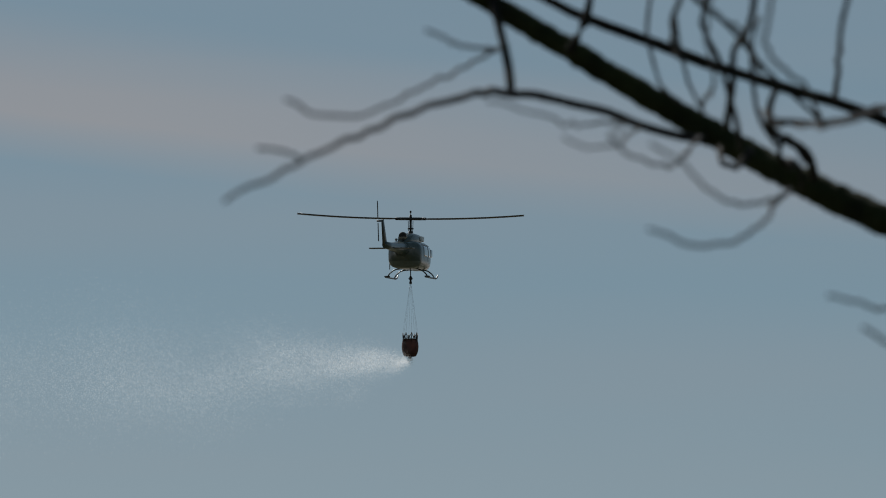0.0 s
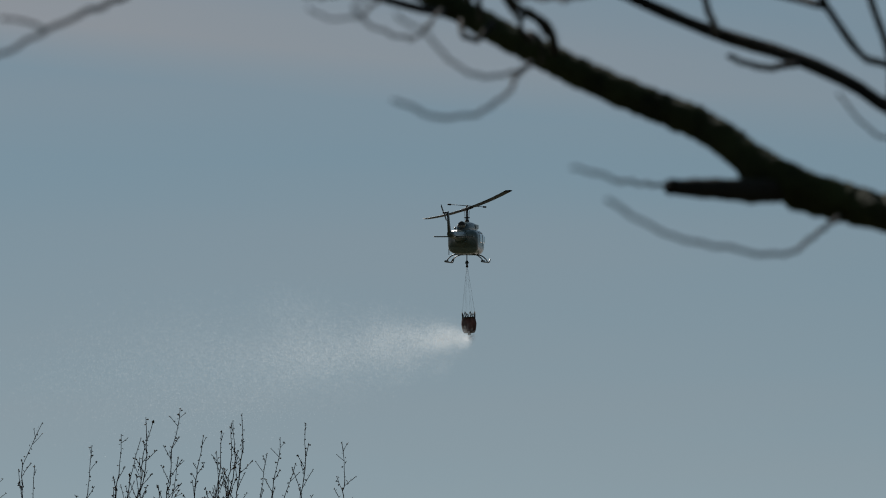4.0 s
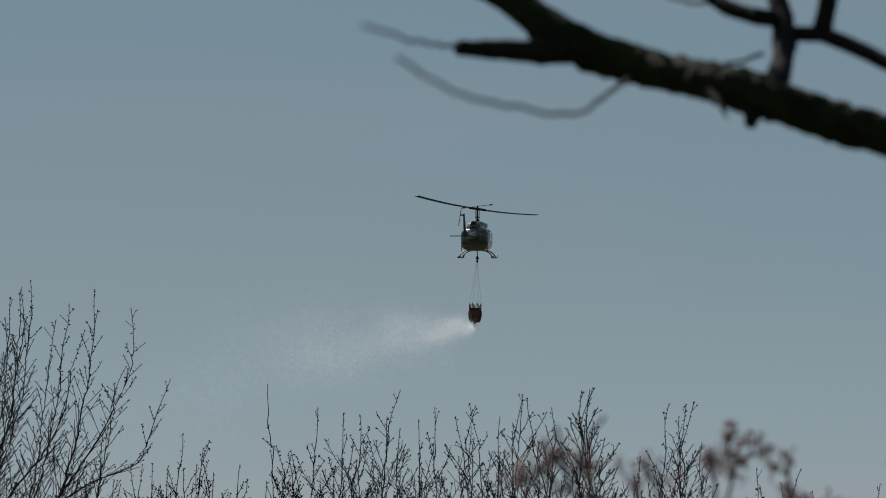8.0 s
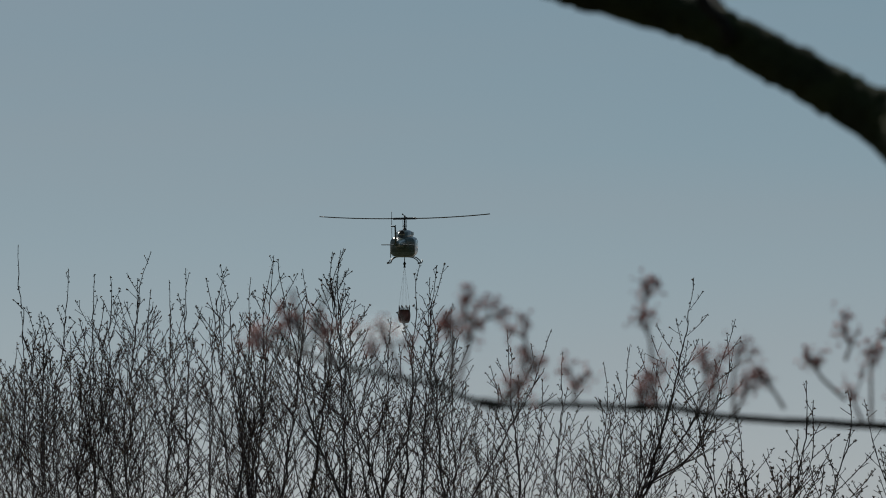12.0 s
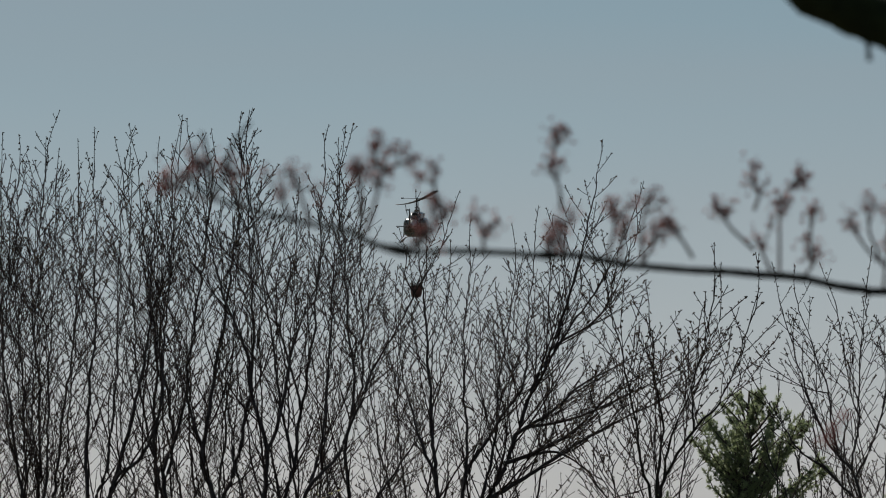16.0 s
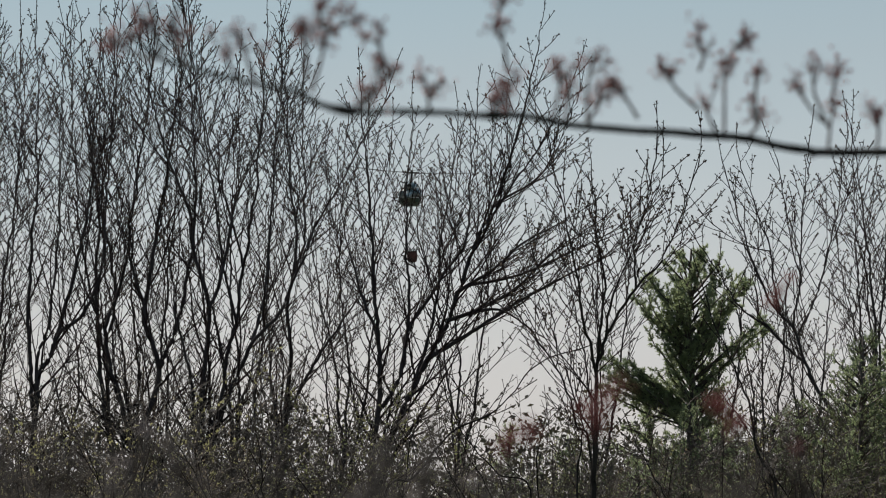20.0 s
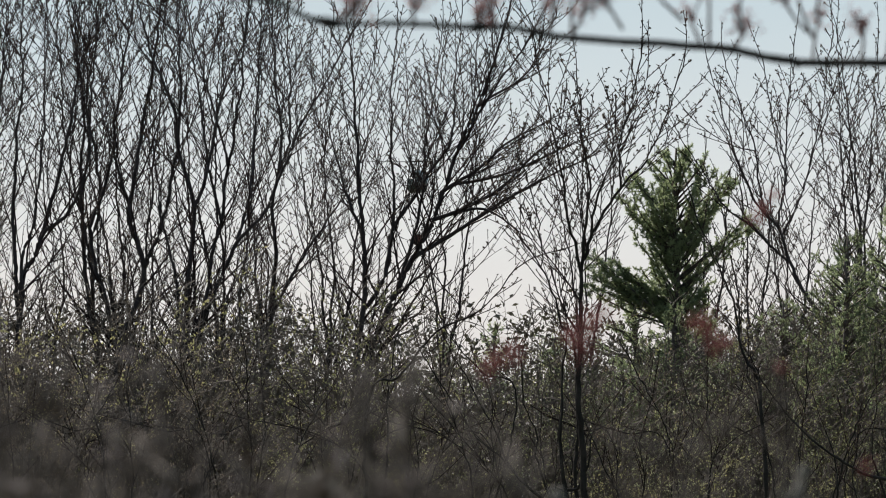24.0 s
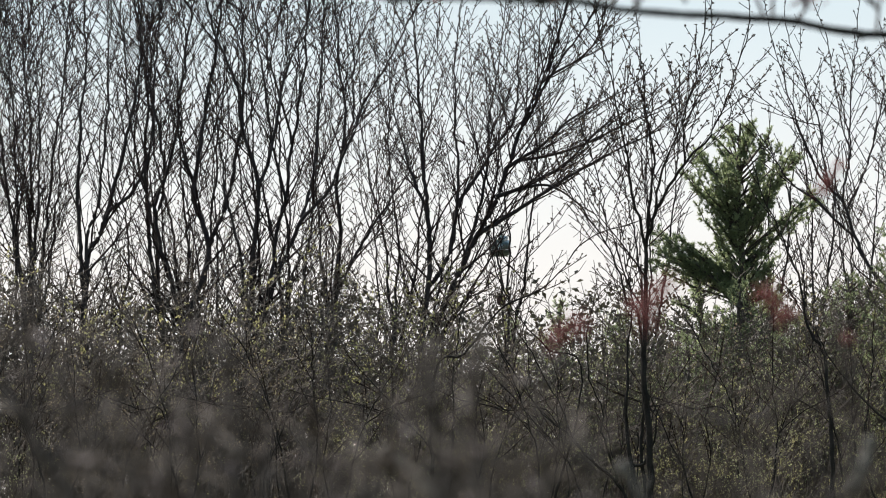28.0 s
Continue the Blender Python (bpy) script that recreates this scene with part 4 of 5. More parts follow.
def far_copse():
    """Low dense brush far behind the thicket, ragged along its top."""
    rng = np.random.default_rng(33)
    spot = []
    for n, low, high, power in ((20000, 0.0, 0.86, 1.0), (30000, 0.6, 1.1, 0.9)):
        x, y = rng.uniform(-24, 24, n), rng.uniform(163, 178, n)
        top = np.array([6.65 + 1.5 * noise.noise((a * 0.35, b * 0.2, 4.0)) + 1.2 * noise.noise((a * 1.1, b * 0.5, 9.0)) for a, b in zip(x, y)])
        spot.append(np.stack([x, y - 170, top * (low + (high - low) * rng.uniform(0, 1, n) ** power)], axis=1))
    size = np.concatenate([np.full(20000, 0.17), np.full(30000, 0.085)])
    ob = mesh_object("far_brush", leaves_mesh("far_brush", np.concatenate(spot), size, rng), M_COPSE)
    ob.matrix_basis = pose(0, 170, -0.35)
    tagged(ob, "dense dark brush standing behind the bare trees", "brush", kind="stuff")


far_copse()

# ---------------------------------------------------------------- the maple beside the camera
# its trunk stands to the right; one limb and a flowering twig reach across

TRUNK = Vector((1.75, 6.3, 0))
maple = thing("maple_tree", "maple tree with a dark bare limb and red-flowering twigs", "tree", TRUNK)


def maple_part(name, pts, r0, r1, mat, rough=0.12, sides=12, step=0.03, wobble=0.0, label="", bulges=()):
    """One limb or twig through a few points in metres."""
    line = spline(pts, step)
    n = len(line)
    rad = []
    for i, p in enumerate(line):
        f = i / (n - 1)
        r = r0 + (r1 - r0) * f
        for at, wide, more in bulges:
            r *= 1 + more * math.exp(-((f - at) / wide) ** 2)
        rad.append(r)
        if wobble:
            line[i] = p + Vector((noise.noise(p * 9 + Vector((r0 * 500, 0, 0))), 0, noise.noise(p * 9 + Vector((0, r0 * 500, 5))))) * wobble
    bm = bmesh.new()
    tube(bm, [p - TRUNK for p in line], rad, sides=sides, rough=rough, seed=r0 * 977 + len(pts))
    return part(name, bm, mat, maple, label)


def build_maple():
    bm = bmesh.new()
    tube(bm, spline([(0, 0, -0.4), (0.02, 0, 0.6), (-0.02, 0.02, 2.0), (0.05, 0.05, 4.0), (0.1, 0, 6.5)], 0.15), [0.2 - 0.0022 * i for i in range(100)], sides=18, rough=0.1)
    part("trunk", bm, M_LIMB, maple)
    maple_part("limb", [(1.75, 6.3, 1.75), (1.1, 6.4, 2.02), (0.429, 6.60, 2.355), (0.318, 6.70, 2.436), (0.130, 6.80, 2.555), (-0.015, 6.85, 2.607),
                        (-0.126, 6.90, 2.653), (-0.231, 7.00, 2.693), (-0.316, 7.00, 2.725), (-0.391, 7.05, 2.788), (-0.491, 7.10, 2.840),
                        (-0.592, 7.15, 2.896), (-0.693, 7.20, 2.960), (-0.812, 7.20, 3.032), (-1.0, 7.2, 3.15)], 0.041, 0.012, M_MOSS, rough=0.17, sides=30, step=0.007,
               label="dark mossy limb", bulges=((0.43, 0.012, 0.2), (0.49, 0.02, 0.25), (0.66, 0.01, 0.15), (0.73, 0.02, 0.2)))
    maple_part("branch_stub", [(-0.30, 7.0, 2.715), (-0.335, 6.98, 2.707), (-0.380, 6.95, 2.705), (-0.430, 6.90, 2.700)], 0.016, 0.0085, M_LIMB, rough=0.2, step=0.01)
    maple_part("branch", [(-0.084, 7.10, 2.761), (-0.139, 7.15, 2.786), (-0.186, 7.20, 2.834), (-0.304, 7.25, 2.904), (-0.405, 7.30, 2.948),
                          (-0.536, 7.30, 3.005), (-0.662, 7.30, 3.049), (-0.876, 7.30, 3.129), (-0.910, 7.30, 3.147), (-0.964, 7.30, 3.182)], 0.0095, 0.0055, M_LIMB, rough=0.2, wobble=0.006)
    maple_part("branch", [(-0.089, 6.93, 2.640), (-0.073, 7.10, 2.745), (-0.107, 7.20, 2.866), (-0.148, 7.30, 2.938), (-0.2, 7.35, 3.05)], 0.015, 0.008, M_LIMB, rough=0.2, wobble=0.004)
    maple_part("branch", [(-0.073, 7.10, 2.745), (-0.030, 7.10, 2.744), (0.042, 7.06, 2.705), (0.085, 7.00, 2.677), (0.133, 6.85, 2.589), (0.15, 6.78, 2.55)], 0.009, 0.0105, M_LIMB, rough=0.2)
    grey_a = [
        ([(-0.706, 7.18, 2.952), (-0.736, 7.18, 2.958), (-0.814, 7.00, 2.955), (-0.882, 6.80, 2.937), (-0.866, 6.30, 2.837), (-0.873, 6.02, 2.770), (-0.861, 5.25, 2.580), (-0.867, 4.90, 2.485)], 0.0055, 0.0016),
        ([(-0.861, 5.25, 2.580), (-0.866, 5.18, 2.576), (-0.862, 5.04, 2.553)], 0.0016, 0.0014),
        ([(-0.901, 6.85, 2.999), (-0.842, 6.16, 2.844), (-0.812, 5.60, 2.708), (-0.799, 5.18, 2.606), (-0.815, 5.04, 2.580), (-0.818, 4.90, 2.566)], 0.0022, 0.0014),
        ([(-0.904, 6.85, 2.997), (-0.812, 5.88, 2.806), (-0.765, 5.32, 2.708)], 0.002, 0.0014),
        ([(-0.598, 7.10, 2.878), (-0.547, 6.30, 2.722), (-0.508, 5.74, 2.607), (-0.497, 5.32, 2.516), (-0.504, 5.04, 2.466), (-0.510, 4.76, 2.432)], 0.0028, 0.0014),
        ([(-0.533, 6.16, 2.701), (-0.523, 5.60, 2.598), (-0.513, 5.18, 2.542), (-0.517, 5.04, 2.536), (-0.526, 4.90, 2.526)], 0.0019, 0.0012),
    ]
    grey_b = [
        ([(-0.702, 7.10, 2.942), (-0.623, 6.02, 2.711), (-0.610, 5.60, 2.642), (-0.604, 5.32, 2.608), (-0.559, 5.04, 2.569)], 0.0022, 0.0012),
        ([(-0.762, 7.00, 2.935), (-0.631, 5.60, 2.655), (-0.608, 5.18, 2.575), (-0.595, 4.90, 2.531)], 0.0016, 0.001),
        ([(-0.775, 7.00, 2.941), (-0.672, 5.60, 2.674), (-0.655, 5.18, 2.605), (-0.654, 4.90, 2.561)], 0.0018, 0.0011),
        ([(-0.431, 6.90, 2.701), (-0.389, 5.46, 2.480), (-0.373, 4.76, 2.378)], 0.002, 0.0013),
        ([(-0.245, 7.00, 2.680), (-0.243, 6.02, 2.507), (-0.252, 5.60, 2.432), (-0.294, 5.18, 2.380), (-0.328, 4.90, 2.355), (-0.347, 4.76, 2.352)], 0.0028, 0.0014),
        ([(-0.745, 7.30, 3.072), (-0.680, 6.58, 2.957), (-0.644, 6.30, 2.945)], 0.004, 0.003),
    ]
    grey_c = [
        ([(-0.554, 7.00, 2.932), (-0.494, 6.02, 2.787), (-0.482, 5.60, 2.723), (-0.471, 5.32, 2.688), (-0.440, 5.04, 2.677)], 0.0024, 0.0017),
        ([(-0.642, 7.20, 3.036), (-0.542, 5.88, 2.812), (-0.522, 5.46, 2.740), (-0.520, 5.18, 2.703)], 0.0024, 0.0017),
        ([(-0.560, 7.25, 3.013), (-0.480, 6.30, 2.892), (-0.458, 6.16, 2.912)], 0.0034, 0.0026),
        ([(-0.613, 6.90, 2.919), (-0.451, 5.74, 2.694), (-0.391, 5.46, 2.653), (-0.352, 5.32, 2.630)], 0.0024, 0.0017),
        ([(-0.692, 7.00, 2.959), (-0.569, 5.88, 2.764), (-0.535, 5.46, 2.724), (-0.505, 5.18, 2.708)], 0.0021, 0.0015),
        ([(-0.157, 7.10, 2.781), (-0.171, 6.30, 2.651), (-0.187, 5.88, 2.600), (-0.202, 5.74, 2.603)], 0.002, 0.0012),
    ]
    grey_d = [
        ([(-0.097, 7.05, 2.714), (-0.138, 6.80, 2.661), (-0.148, 6.80, 2.656)], 0.0026, 0.002),
    ]
    dark_a = [
        ([(-0.882, 6.80, 2.937), (-0.896, 6.85, 2.995), (-0.916, 6.90, 3.064), (-0.919, 6.90, 3.096)], 0.0052, 0.005),
        ([(-0.852, 7.10, 3.041), (-0.836, 7.10, 3.074), (-0.830, 7.10, 3.103), (-0.829, 7.10, 3.130)], 0.0058, 0.004),
        ([(-0.673, 7.10, 2.951), (-0.638, 6.80, 2.947), (-0.637, 6.80, 2.980), (-0.598, 6.58, 2.963), (-0.580, 6.44, 2.979)], 0.0045, 0.0034),
        ([(-0.572, 7.10, 2.887), (-0.578, 7.05, 2.912), (-0.608, 7.00, 2.925), (-0.606, 6.90, 2.935), (-0.588, 6.80, 2.941)], 0.0055, 0.0035),
        ([(-0.590, 7.00, 2.883), (-0.598, 6.95, 2.890), (-0.589, 6.95, 2.912), (-0.567, 6.95, 2.880)], 0.004, 0.003),
        ([(-0.634, 7.00, 2.906), (-0.646, 6.95, 2.876), (-0.662, 6.95, 2.881), (-0.671, 7.00, 2.909)], 0.004, 0.003),
    ]
    dark_b = [
        ([(-0.081, 7.20, 2.804), (-0.127, 7.20, 2.834), (-0.191, 7.10, 2.868), (-0.221, 7.05, 2.872), (-0.260, 7.00, 2.920), (-0.274, 7.00, 2.952)], 0.005, 0.004),
        ([(-0.191, 7.15, 2.839), (-0.189, 7.10, 2.877), (-0.209, 7.05, 2.929), (-0.217, 7.00, 2.945)], 0.005, 0.0038),
        ([(-0.302, 7.25, 2.898), (-0.324, 7.00, 2.850), (-0.346, 6.58, 2.789)], 0.0045, 0.003),
        ([(-0.031, 7.10, 2.746), (-0.025, 7.10, 2.777), (-0.017, 7.10, 2.822)], 0.011, 0.01),
        ([(-0.154, 6.90, 2.651), (-0.141, 6.86, 2.629), (-0.133, 6.84, 2.610)], 0.006, 0.0012),
        ([(-0.101, 6.90, 2.644), (-0.104, 6.86, 2.616), (-0.106, 6.85, 2.605)], 0.016, 0.007),
    ]
    cross = [
        ([(-0.668, 6.90, 3.075), (-0.677, 6.85, 3.022), (-0.660, 6.88, 2.988), (-0.654, 6.95, 2.952), (-0.654, 7.05, 2.917)], 0.0028, 0.0034),
        ([(-0.690, 6.90, 3.06), (-0.650, 6.88, 3.024), (-0.619, 6.86, 2.985), (-0.581, 6.88, 2.947), (-0.550, 6.92, 2.920)], 0.0024, 0.0022),
        ([(-0.736, 6.90, 3.075), (-0.740, 6.88, 3.026), (-0.731, 6.86, 2.982), (-0.724, 6.85, 2.955), (-0.707, 6.90, 2.944)], 0.0022, 0.002),
        ([(-0.591, 7.0, 2.893), (-0.574, 6.95, 2.876), (-0.576, 6.98, 2.856)], 0.0035, 0.003),
        ([(-0.705, 6.85, 3.03), (-0.701, 6.84, 2.998), (-0.692, 6.84, 2.954), (-0.680, 6.90, 2.932)], 0.0019, 0.002),
        ([(-0.612, 6.86, 3.03), (-0.620, 6.84, 2.990), (-0.616, 6.86, 2.928), (-0.600, 6.95, 2.900)], 0.0024, 0.003),
    ]
    # a slender branch crossing behind the main limb, with two shoots rising from it and from its neighbour
    crossing = [
        ([(-0.260, 7.00, 2.920), (-0.317, 7.10, 2.951), (-0.358, 7.05, 2.956), (-0.400, 7.00, 2.955), (-0.432, 6.90, 2.935), (-0.462, 6.70, 2.895), (-0.479, 6.50, 2.847), (-0.505, 6.30, 2.802), (-0.536, 6.20, 2.786), (-0.552, 6.24, 2.803)], 0.0044, 0.003),
        ([(-0.396, 7.29, 2.943), (-0.391, 7.00, 2.920), (-0.397, 6.90, 2.936), (-0.405, 6.80, 2.946), (-0.416, 6.80, 2.971)], 0.0045, 0.0034),
        ([(-0.368, 7.05, 2.957), (-0.372, 6.95, 2.955), (-0.378, 6.90, 2.965), (-0.382, 6.85, 2.980)], 0.0042, 0.0034),
    ]
    last = [
        ([(0.384, 6.62, 2.40), (0.388, 6.60, 2.350), (0.390, 6.60, 2.326)], 0.0014, 0.003),
        ([(0.437, 6.60, 2.36), (0.425, 6.60, 2.314), (0.415, 6.60, 2.281)], 0.0014, 0.003),
        ([(0.155, 6.76, 2.530), (0.147, 6.75, 2.549), (0.129, 6.75, 2.568), (0.120, 6.75, 2.592)], 0.008, 0.006),
    ]
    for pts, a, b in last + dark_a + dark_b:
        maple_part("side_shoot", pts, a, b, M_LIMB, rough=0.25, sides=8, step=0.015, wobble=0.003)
    for pts, a, b in grey_a + grey_b + grey_c + grey_d + cross + crossing:
        maple_part("twig", pts, a, b, M_NEARTWIG, rough=0.12, sides=8, step=0.03, wobble=0.004, label="bare grey twig")


build_maple()


def flower_cluster(at, foot, rng):
    """A forked flowering spur: knobbly stalks that end in loose tufts of red flowers."""
    nrg = np.random.default_rng(rng.randrange(10 ** 6))
    at, f = Vector(at) - TRUNK, Vector(foot) - TRUNK
    segs, tips = [], []
    axis = at - f
    tall = max(axis.length, 0.02)
    knee = f + axis * rng.uniform(0.45, 0.6) + Vector((rng.gauss(0, 0.004), rng.gauss(0, 0.006), rng.gauss(0, 0.003)))
    segs += [(*f, *knee, 0.0026, 0.0022), (*knee, *at, 0.0022, 0.0018)]
    ends = [at]
    for _ in range(rng.choice((1, 2, 3))):
        e = knee.lerp(at, rng.uniform(0.2, 0.9)) + Vector((rng.gauss(0, 0.25), rng.gauss(0, 0.25), abs(rng.gauss(0.3, 0.25)))) * min(tall, 0.035)
        segs.append((*knee.lerp(at, rng.uniform(0, 0.5)), *e, 0.0015, 0.0012))
        ends.append(e)
    for k, e in enumerate(ends):
        lean = Vector((rng.gauss(0, 0.5), rng.gauss(0, 0.5), 1)).normalized()
        for _ in range(rng.randrange(16, 30) if k == 0 else rng.randrange(4, 16)):
            q = e + lean * rng.uniform(-0.015, 0.010) + Vector((rng.gauss(0, 1), rng.gauss(0, 1), rng.gauss(0, 1))) * 0.0062
            tips.append(tuple(q))
        for _ in range(5):
            q = e + Vector((rng.gauss(0, 1), rng.gauss(0, 1), rng.gauss(0.2, 1))).normalized() * rng.uniform(0.006, 0.014)
            segs.append((*e, *q, 0.0005, 0.0004))
            tips.append(tuple(q))
    stalk = mesh_object("flower_stalk", prisms("flower_stalk", segs, 5), M_STALK, maple)
    mesh_object("flower", chips("flower", tips, 0.0035, nrg), M_FLOWER, stalk, "dark red maple flowers")


def build_flowering_twig():
    rng = random.Random(17)
    maple_part("flowering_twig", [(1.72, 6.4, 2.02), (1.2, 7.6, 2.15), (0.570, 8.40, 2.218), (0.475, 8.27, 2.212), (0.357, 8.10, 2.218), (0.170, 7.80, 2.206), (0.099, 7.64, 2.206), (-0.003, 7.40, 2.190), (-0.117, 7.13, 2.172), (-0.171, 7.00, 2.182), (-0.244, 6.78, 2.181), (-0.301, 6.60, 2.184), (-0.325, 6.60, 2.208)],
               0.0098, 0.0022, M_LIMB, rough=0.15, sides=10, step=0.02, wobble=0.003, label="thin dark flowering twig", bulges=((0.86, 0.008, 1.0), (0.76, 0.006, 0.5)))
    for pts in ([(-0.291, 6.60, 2.189), (-0.271, 6.40, 2.214), (-0.244, 6.20, 2.220)], [(-0.297, 6.60, 2.189), (-0.292, 6.40, 2.199), (-0.296, 6.30, 2.221)]):
        maple_part("twig", pts, 0.002, 0.0016, M_NEARTWIG, rough=0.1, sides=6, label="bare grey twig")
    left = [
        (-0.352, 6.60, 2.199, -0.304, 2.179),
        (-0.316, 6.60, 2.220, -0.295, 2.179),
        (-0.283, 6.66, 2.218, -0.268, 2.176),
        (-0.222, 6.85, 2.232, -0.203, 2.176),
        (-0.233, 6.82, 2.215, -0.220, 2.179),
        (-0.162, 7.02, 2.256, -0.152, 2.196),
        (-0.138, 7.08, 2.287, -0.134, 2.258),
        (-0.129, 7.10, 2.259, -0.148, 2.189),
        (-0.073, 7.24, 2.279, -0.064, 2.227),
        (-0.098, 7.18, 2.277, -0.131, 2.266),
        (-0.058, 7.27, 2.230, -0.094, 2.185),
        (-0.009, 7.39, 2.219, -0.016, 2.188),
        (-0.080, 7.22, 2.197, -0.106, 2.179),
        (0.061, 7.55, 2.309, 0.076, 2.255),
        (0.073, 7.58, 2.349, 0.064, 2.305),
        (0.075, 7.58, 2.244, 0.081, 2.203),
        (0.061, 7.55, 2.221, 0.064, 2.199),
    ]
    right = [
        (0.141, 7.74, 2.281, 0.134, 2.208),
        (0.156, 7.77, 2.259, 0.149, 2.207),
        (0.185, 7.82, 2.292, 0.178, 2.215),
        (0.210, 7.87, 2.271, 0.243, 2.222),
        (0.196, 7.84, 2.248, 0.178, 2.211),
        (0.273, 7.97, 2.298, 0.323, 2.240),
        (0.323, 8.05, 2.337, 0.326, 2.297),
        (0.392, 8.15, 2.349, 0.363, 2.314),
        (0.361, 8.11, 2.317, 0.361, 2.222),
        (0.330, 8.06, 2.262, 0.348, 2.219),
        (0.415, 8.18, 2.258, 0.397, 2.225),
        (0.404, 8.17, 2.308, 0.407, 2.234),
        (0.483, 8.28, 2.325, 0.505, 2.243),
        (0.515, 8.32, 2.276, 0.507, 2.217),
        (0.519, 8.33, 2.325, 0.512, 2.277),
        (0.459, 8.25, 2.300, 0.496, 2.248),
        (0.572, 8.40, 2.275, 0.576, 2.218),
        (0.625, 8.40, 2.305, 0.609, 2.218),
    ]
    for x, y, z, fx, fz in left + right:
        flower_cluster((x, y, z), (fx, y, fz), rng)


build_flowering_twig()

# ---------------------------------------------------------------- blurred bushes close to the camera


def near_bush(at, x0, x1, top, seed, count):
    """A bush of thin shoots right before the lens, with pale buds along them."""
    rng = random.Random(seed)
    root = Vector(at)
    ob = thing("near_bush", "brown budding bush close by with thin stems", "bush", root, group="bushes close by")
    tips = []
    for k in range(count):
        x = x0 + (x1 - x0) * (k + rng.random()) / count
        y = at[1] + rng.uniform(-0.25, 0.25)
        z = top - 0.11 * rng.random()
        lean = rng.gauss(0, 0.05)
        line = spline([(root.x + (x - root.x) * 0.25, root.y, root.z), (x - lean * 2, y, 0.7), (x - lean, y, z - 0.28), (x + rng.gauss(0, 0.012), y, z - 0.1), (x + lean * 0.4, y, z)], 0.06)
        n = len(line)
        bm = bmesh.new()
        tube(bm, [p - root for p in line], [0.0042 - 0.0028 * i / n for i in range(n)], sides=5)
        for i in range(max(1, n - 8), n):
            for _ in range(3):
                way = Vector((rng.gauss(0, 1), rng.gauss(0, 0.7), rng.uniform(0.2, 1.6))).normalized() * rng.uniform(0.02, 0.06)
                cyl(bm, line[i] - root, line[i] - root + way, 0.0016, 0.001, 4)
        part("shoot", bm, M_NEARBUSH, ob)
        for i in range(n - 7, n):
            for _ in range(3):
                tips.append(tuple(line[i] - root + Vector((rng.gauss(0, 0.007), rng.gauss(0, 0.007), rng.gauss(0, 0.01)))))
    tagged(mesh_object("bud_mass", chips("bud_mass", tips, 0.0036, np.random.default_rng(seed)), M_STALK, ob, "pale brown buds"), kind="stuff")


near_bush((-0.1, 3.7, -0.25), -0.30, 0.05, 1.700, 81, 34)
near_bush((0.15, 3.1, -0.25), -0.02, 0.26, 1.65, 83, 12)


def stout_shoots():
    """A leafless shrub close by: a few stouter stems, some peeling to pale tan, with knobbly buds."""
    root = Vector((0.0, 4.5, -0.25))
    ob = thing("budding_shrub", "leafless shrub close by with stout brown and tan stems", "shrub", root, group="bushes close by")
    rng = random.Random(37)
    for mat, r, tips in ((M_TANSTEM, 0.0045, [(-0.022, 4.5, 1.583), (-0.038, 4.5, 1.603), (-0.058, 4.5, 1.623), (-0.072, 4.5, 1.637)]),
                         (M_TANSTEM, 0.0045, [(0.259, 4.8, 1.58), (0.265, 4.8, 1.597), (0.277, 4.8, 1.622), (0.286, 4.8, 1.646)]),
                         (M_TANSTEM, 0.0035, [(0.115, 4.6, 1.582), (0.107, 4.6, 1.606), (0.095, 4.6, 1.628)]),
                         (M_NEARBUSH, 0.006, [(-0.037, 4.5, 1.583), (-0.04, 4.5, 1.639), (-0.045, 4.5, 1.688), (-0.046, 4.5, 1.718)]),
                         (M_NEARBUSH, 0.008, [(-0.278, 4.2, 1.599), (-0.287, 4.2, 1.614), (-0.304, 4.2, 1.644), (-0.325, 4.2, 1.68)]),
                         (M_NEARBUSH, 0.006, [(-0.178, 4.4, 1.585), (-0.184, 4.4, 1.671), (-0.187, 4.4, 1.715)])):
        x, y, z = tips[0]
        line = spline([tuple(root), (x * 0.5, root.y + (y - root.y) * 0.6, 0.5), (x * 0.9, y, 1.2)] + tips, 0.02)
        n = len(line)
        bm = bmesh.new()
        tube(bm, [p - root for p in line], [r * (1.5 - 1.15 * (i / n) ** 3) if mat == M_NEARBUSH else r * (1.5 - 0.75 * i / n) for i in range(n)], sides=8, rough=0.2, seed=x * 50)
        for i in range(n - 12, n, 2):
            way = Vector((rng.gauss(0, 1), rng.gauss(0, 0.6), rng.uniform(0.1, 0.9))).normalized() * rng.uniform(0.008, 0.02)
            cyl(bm, line[i] - root, line[i] - root + way, r * 0.5, r * 0.35, 6)
        part("stem", bm, mat, ob)
        if mat == M_TANSTEM:
            for i in (n - 1, n - 4, n - 9):
                bm = bmesh.new()
                bmesh.ops.create_icosphere(bm, subdivisions=2, radius=r * rng.uniform(1.1, 1.7), matrix=Matrix.Translation(line[i] - root + Vector((rng.gauss(0, r), 0, rng.gauss(0, r)))) @ Matrix.Diagonal((1, 1, 1.3, 1)))
                part("bud", bm, mat, ob, "plump pale bud")


stout_shoots()


